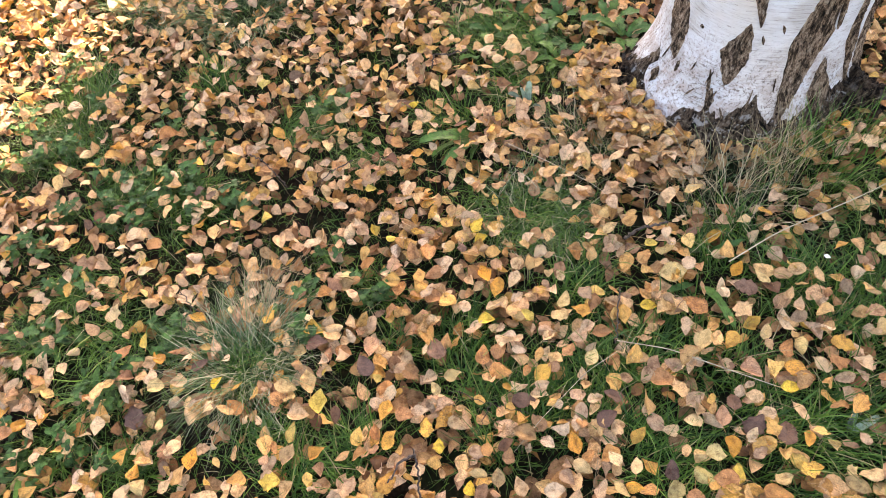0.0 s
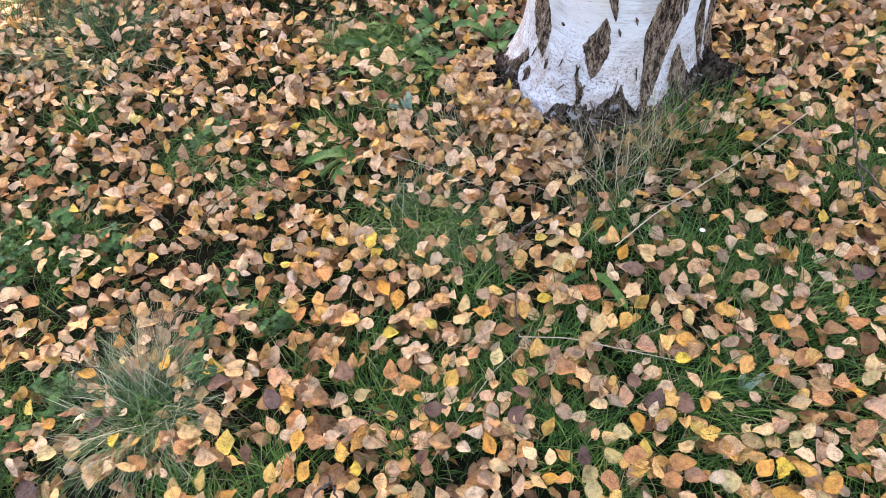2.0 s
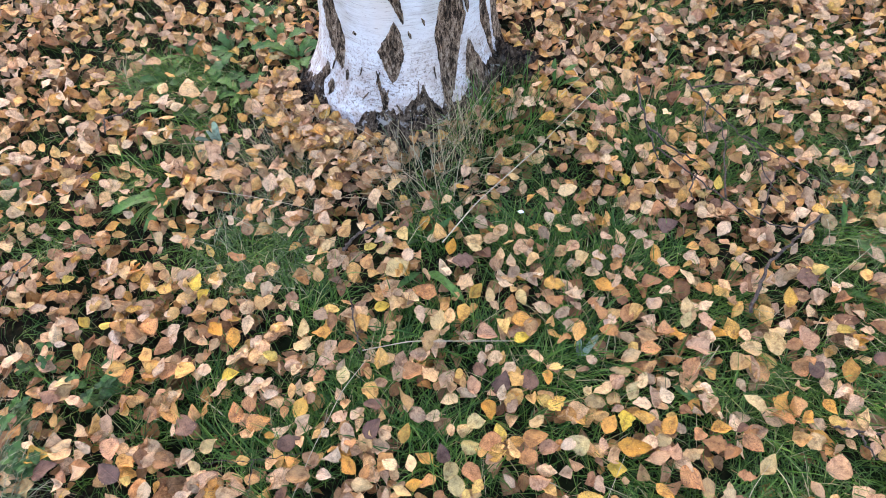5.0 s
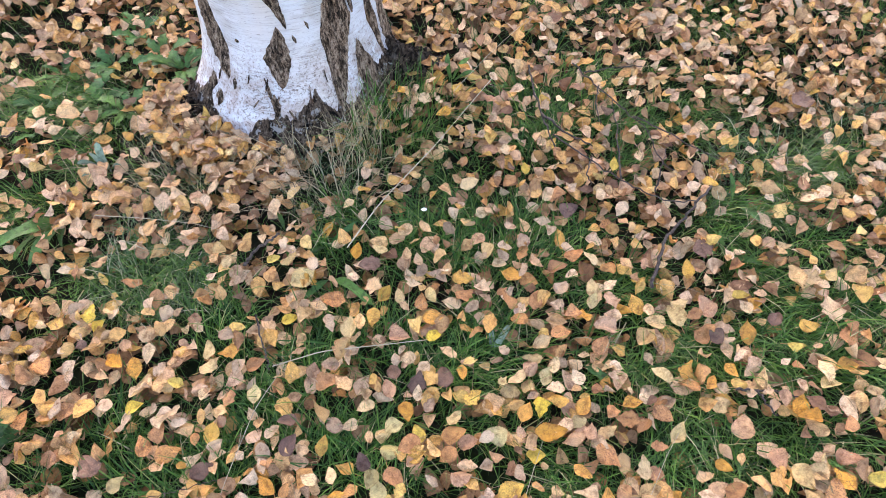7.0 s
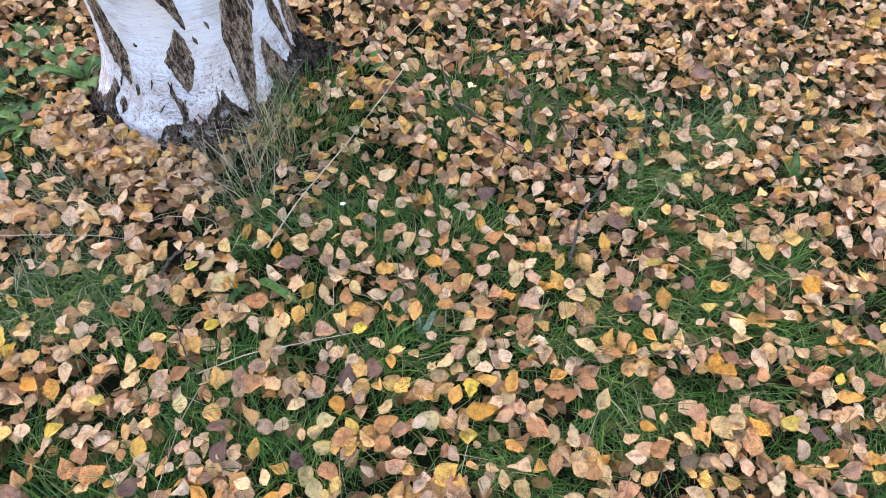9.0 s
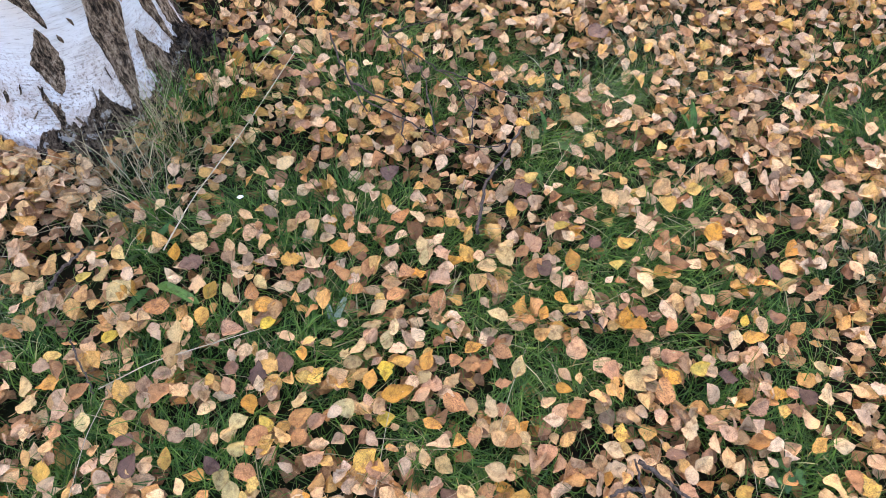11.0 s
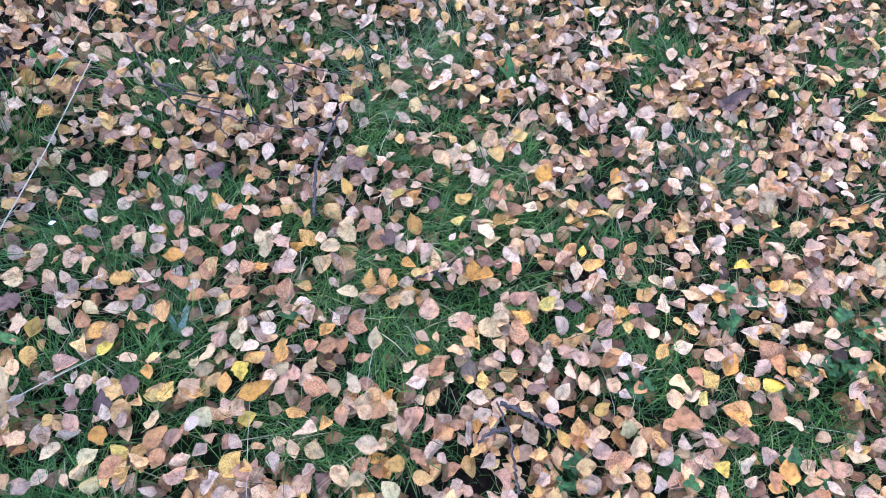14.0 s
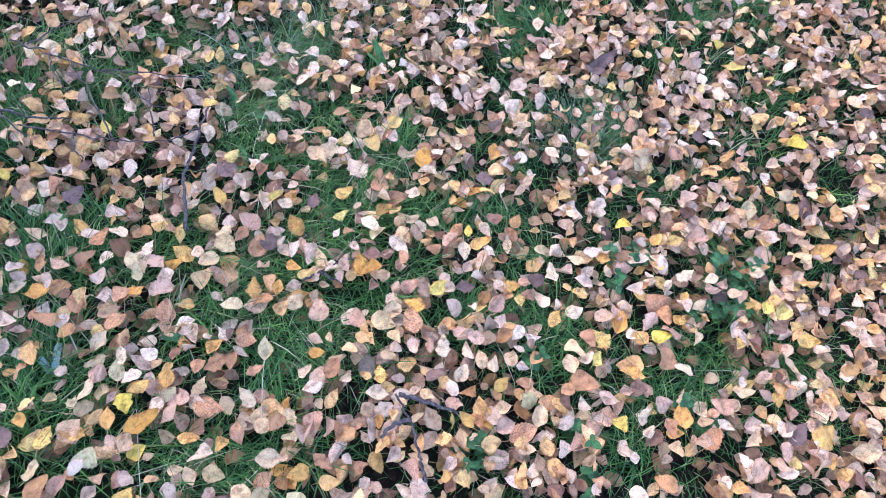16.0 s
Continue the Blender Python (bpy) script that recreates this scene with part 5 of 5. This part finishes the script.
def herb(x, y, seed, scale=1.0):
    """A low weed with pairs of small crinkled leaves on short stems."""
    r = np.random.default_rng(seed)
    z = float(ground_height(x, y))
    ob = tagged(new("ground_herb"), "low green weed with small crinkled paired leaves", "weed", "low weeds among the leaves")
    ob.matrix_basis = pose(x, y, z, 0, 0, float(r.uniform(0, 360)))
    for k in range(3):
        a, out = r.uniform(0, 2 * np.pi), r.uniform(0.008, 0.038) * scale
        foot = np.array((np.cos(a) * out * 0.4, np.sin(a) * out * 0.4, 0))
        tip = np.array((np.cos(a) * out, np.sin(a) * out, r.uniform(0.05, 0.09) * scale))
        v, f = tube(smooth_line([foot, (foot + tip) / 2 + (0, 0, 0.006), tip], 6), [0.0012] * 6, 5)
        link_mesh("stem", v, f, M_GREENSTEM, ob)
        for level, size in ((0.55, 0.022), (1.0, 0.017)):
            p = foot + (tip - foot) * level
            turn = r.uniform(0, 180)
            for half in (0, 180) if level < 1 else (0, 120, 240):
                m = pose(*p, 0, 0, turn + half + 90 * (level == 1)) @ pose(0, 0, 0, float(r.uniform(-15, 15)), float(r.uniform(-25, 15)), 0) @ Matrix.Scale(size * scale * float(r.uniform(0.8, 1.25)), 4)
                add_leaf("leaf", HERB_LEAF[int(r.integers(4))], ob, m)
    return ob


HERBS_A = [(-0.44, 1.02), (-0.70, 0.74), (-0.73, 0.57), (-0.50, 0.43), (0.19, 0.66), (0.02, 0.66), (-0.25, 1.01), (-0.36, 1.04), (-0.59, 1.10), (-0.90, 1.23), (0.05, 1.35), (-0.03, 1.33),
           (-0.32, 0.58), (-0.65, 0.55), (-0.60, 0.57), (-0.63, 0.24), (-0.56, 0.20), (-0.39, 0.24), (-0.55, 0.91), (0.08, 0.80), (0.04, 0.55), (-0.04, 0.66), (0.23, 0.69), (-0.85, 0.86),
           (-0.33, 0.53), (-0.41, 0.49), (-0.46, 1.09), (-0.22, 0.97), (-0.37, 0.95), (-0.62, 1.03), (-0.85, 1.25), (-0.81, 1.45), (-0.96, 1.63), (-0.95, 1.21), (-0.52, 0.97), (-0.40, 1.08)]
HERBS_B = [(2.15, -0.99), (2.14, -1.05), (2.06, -1.02), (2.07, -0.75), (1.99, -0.75), (1.48, -0.60), (1.59, -0.77), (1.51, -0.84), (1.73, -0.63), (2.16, -1.08), (2.00, -0.97), (2.11, -0.78),
           (2.04, -1.05), (1.46, -0.59), (1.75, -1.02)]
for i, (x, y) in enumerate(HERBS_A + HERBS_B):
    herb(x, y, 500 + i, 1.15)
hx, hy = scatter(400, -1.3, 0.3, 0.1, 1.7, lambda x, y: 0.5 * np.clip(weediness(x, y) - 0.3, 0, 1) * (x < 0.2))
for i, (x, y) in enumerate(zip(hx[:60], hy[:60])):
    herb(float(x), float(y), 600 + i, float(rng.uniform(0.9, 1.25)))


def weed(x, y, leaves, meshes, label, seed):
    """Leaves from one root; each is (heading, length, rise in degrees)."""
    r = np.random.default_rng(seed)
    ob = tagged(new("weed"), label, "weed")
    ob.matrix_basis = pose(x, y, float(ground_height(x, y)) + 0.035)
    for heading, size, rise in leaves:
        m = pose(0, 0, 0, 0, 0, heading) @ pose(0.01, 0, 0, float(r.uniform(-20, 20)), -rise, 0) @ Matrix.Diagonal((size, size * float(r.uniform(0.85, 1.1)), size, 1))
        add_leaf("leaf", meshes[int(r.integers(len(meshes)))], ob, m)
    return ob


weed(0.48, 1.17, [(188, 0.18, 22), (200, 0.15, 12), (222, 0.15, 14), (170, 0.10, 30), (250, 0.09, 20)], DOCK_LEAF, "broad smooth green dock leaves arching over litter", 1)
weed(1.005, 0.66, [(-70, 0.15, 25), (-160, 0.09, 20)], DOCK_LEAF, "long dark green plantain leaf lying on leaves", 2)
weed(0.96, 0.83, [(-105, 0.09, 20), (80, 0.07, 25)], DOCK_LEAF, "small green leaves half hidden under litter", 3)
weed(1.04, 0.745, [(5, 0.09, 20), (190, 0.06, 30)], DOCK_LEAF, "small green leaves half hidden under litter", 4)
weed(1.42, 0.17, [(-80, 0.10, 25), (-40, 0.07, 20)], DOCK_LEAF, "flat green leaf lying in grass", 5)
weed(1.25, 0.295, [(20, 0.07, 25), (60, 0.05, 30)], SILVER_LEAF, "small pale blue-green leaf among litter", 6)
weed(2.06, 0.33, [(-100, 0.10, 35), (60, 0.08, 40)], DOCK_LEAF, "small upright green dock leaves", 7)
weed(1.92, 0.22, [(-60, 0.09, 25), (150, 0.06, 30), (60, 0.06, 30)], DOCK_LEAF, "small green rosette beside a twig", 8)
weed(-0.50, 0.41, [(200, 0.09, 25), (-60, 0.08, 25), (90, 0.07, 30)], DOCK_LEAF, "dark green broad leaves low in litter", 9)
weed(-0.62, 0.24, [(200, 0.10, 25), (-80, 0.09, 25), (100, 0.07, 30)], DOCK_LEAF, "dark green broad leaves low in litter", 10)
weed(1.60, 1.07, [(20, 0.09, 30), (70, 0.08, 40), (-20, 0.07, 30)], DOCK_LEAF, "green leaves beside the birch root", 11)
weed(2.38, 0.05, [(60, 0.10, 60), (100, 0.08, 60)], DOCK_LEAF, "upright pale green blade-like leaves", 12)
for i, (x, y, size, count) in enumerate([(0.67, 1.54, 0.085, 7), (0.53, 1.64, 0.08, 6), (0.60, 1.74, 0.09, 6), (0.75, 1.68, 0.085, 7), (0.86, 1.76, 0.085, 6), (0.58, 1.46, 0.07, 5), (0.73, 1.46, 0.08, 6),
                                          (0.93, 1.50, 0.10, 8), (0.90, 1.60, 0.085, 6), (0.47, 1.54, 0.07, 5)]):
    r = np.random.default_rng(70 + i)
    weed(x, y, [(360 / count * k + float(r.uniform(-18, 18)), size * float(r.uniform(0.7, 1.1)), float(r.uniform(12, 42))) for k in range(count)], ROSETTE_LEAF, "green rosette of jagged lobed leaves near the birch", 80 + i)
weed(0.62, 1.27, [(70, 0.085, 75), (170, 0.08, 65), (200, 0.075, 45), (110, 0.07, 80), (-30, 0.055, 50), (240, 0.06, 60)], SILVER_LEAF, "silvery blue-green upright weed beside the birch", 95)


# ---- leaves that lie singly on top ----
def fallen_variants(kind, mat, count, seed, **shape):
    made = []
    for i in range(count):
        r = np.random.default_rng(seed + i)
        v, f, u = leaf_shape(seed + i, petiole=False, stations=19, width=float(r.uniform(0.62, 0.86)), belly=float(r.uniform(0.30, 0.40)), teeth=0.085, cup=float(r.uniform(-0.7, 1.2)),
                             lobes=0.14 if i % 4 == 3 else 0.0, fold=float(r.uniform(0.0, 0.55)), curl=float(r.uniform(-0.9, 1.1)), ripple=float(r.uniform(0.03, 0.08)), point=float(r.uniform(0.82, 1.2)))
        blade = link_mesh(kind, v - (0.45, 0, 0), f, mat, None, "", u)
        b = float(r.uniform(-0.15, 0.15))
        sv, sf = tube(smooth_line([(-0.44, 0, 0), (-0.58, b * 0.3, -0.02), (-0.76, b, 0.03)], 6), np.linspace(0.016, 0.011, 6), 5)
        stalk = link_mesh("petiole", sv, sf, M_PETIOLE, None)
        made.append((blade.data, stalk.data))
        bpy.data.objects.remove(blade)
        bpy.data.objects.remove(stalk)
    return made


def lay(kind, variants, label, rows):
    """Lay single leaves: place, heading of the tip, length."""
    for x, y, turn, size in rows:
        r = np.random.default_rng(int((x + 5) * 1000) * 7 + int((y + 5) * 1000))
        data, stalk = variants[int(r.integers(len(variants)))]
        leaf = tagged(new(kind, data), label, "leaf", "single fallen leaves")
        flip = 180 if r.uniform() < 0.2 else 0
        leaf.matrix_basis = pose(x, y, float(ground_height(x, y)) + float(r.uniform(0.075, 0.09)), 0, 0, turn) @ pose(0, 0, 0, float(r.normal(0, 13)) + flip, float(r.normal(0, 12)), 0) @ Matrix.Scale(0.92 * size, 4)
        add_leaf("petiole", stalk, leaf, Matrix())


YELLOW_V = fallen_variants("yellow_leaf", M_YELLOW, 5, 700)
ORANGE_V = fallen_variants("orange_leaf", M_ORANGE, 5, 720)
PALE_V = fallen_variants("pale_leaf", M_PALE, 6, 740)
DARK_V = fallen_variants("dark_leaf", M_DARK, 4, 760)
BROWN_V = fallen_variants("brown_leaf", M_BROWN, 6, 780)
ROSY_V = fallen_variants("rosy_leaf", M_ROSY, 4, 840)
OLIVE_V = fallen_variants("olive_leaf", M_OLIVE, 3, 860)
TAN_V = fallen_variants("tan_leaf", M_TAN, 8, 800)
lay("yellow_leaf", YELLOW_V, "bright yellow birch leaf lying on brown litter", YELLOW)
lay("orange_leaf", ORANGE_V, "orange-gold birch leaf with brown spots on litter", ORANGE)
lay("pale_leaf", PALE_V, "pale cream dry birch leaf on litter", PALE)
lay("dark_leaf", DARK_V, "dark purple-brown rotting birch leaf on litter", DARK)
lay("brown_leaf", BROWN_V, "rusty brown spotted birch leaf on litter", BROWN)
lay("tan_leaf", TAN_V, "dry tan birch leaf on top of the litter", TAWNY)
BY_ROOT = [(1.52, 1.05, 200, 0.05), (1.58, 1.00, 40, 0.047), (1.47, 1.00, 310, 0.05), (1.64, 1.06, 120, 0.05), (1.55, 1.12, 260, 0.046), (1.43, 1.06, 80, 0.046), (1.66, 0.99, 330, 0.052), (1.50, 0.94, 160, 0.05)]
lay("tan_leaf", TAN_V, "dry tan birch leaf beside the birch root", BY_ROOT[::2])
lay("orange_leaf", ORANGE_V, "orange birch leaf beside the birch root", BY_ROOT[1::2])
lay("rosy_leaf", ROSY_V, "pinkish-brown dry birch leaf on litter", ROSY)
lay("olive_leaf", OLIVE_V, "dull olive-green birch leaf on litter", OLIVE)

v, f, u = leaf_shape(915, stations=15, width=0.34, belly=0.45, teeth=0.05, fold=0.5, curl=0.9, ripple=0.05, petiole=False)
strip = tagged(link_mesh("black_leaf", v - (0.45, 0, 0), f, M_DARK, None, "", u), "long black rotten leaf curled on the litter", "leaf")
strip.matrix_basis = pose(2.68, -0.518, float(ground_height(2.68, -0.518)) + 0.095, 18, -8, -25) @ Matrix.Scale(0.12, 4)


# ---- a white scrap ----
v, f, u = leaf_shape(901, stations=9, width=0.55, teeth=0.0, fold=0.5, curl=1.0, petiole=False)
scrap = tagged(link_mesh("white_scrap", v, f, M_PAPER, None, "", u), "tiny curled white scrap caught on a leaf", "litter")
scrap.matrix_basis = pose(1.294, 0.678, float(ground_height(1.294, 0.678)) + 0.108, 0, -10, 160) @ Matrix.Scale(0.018, 4)
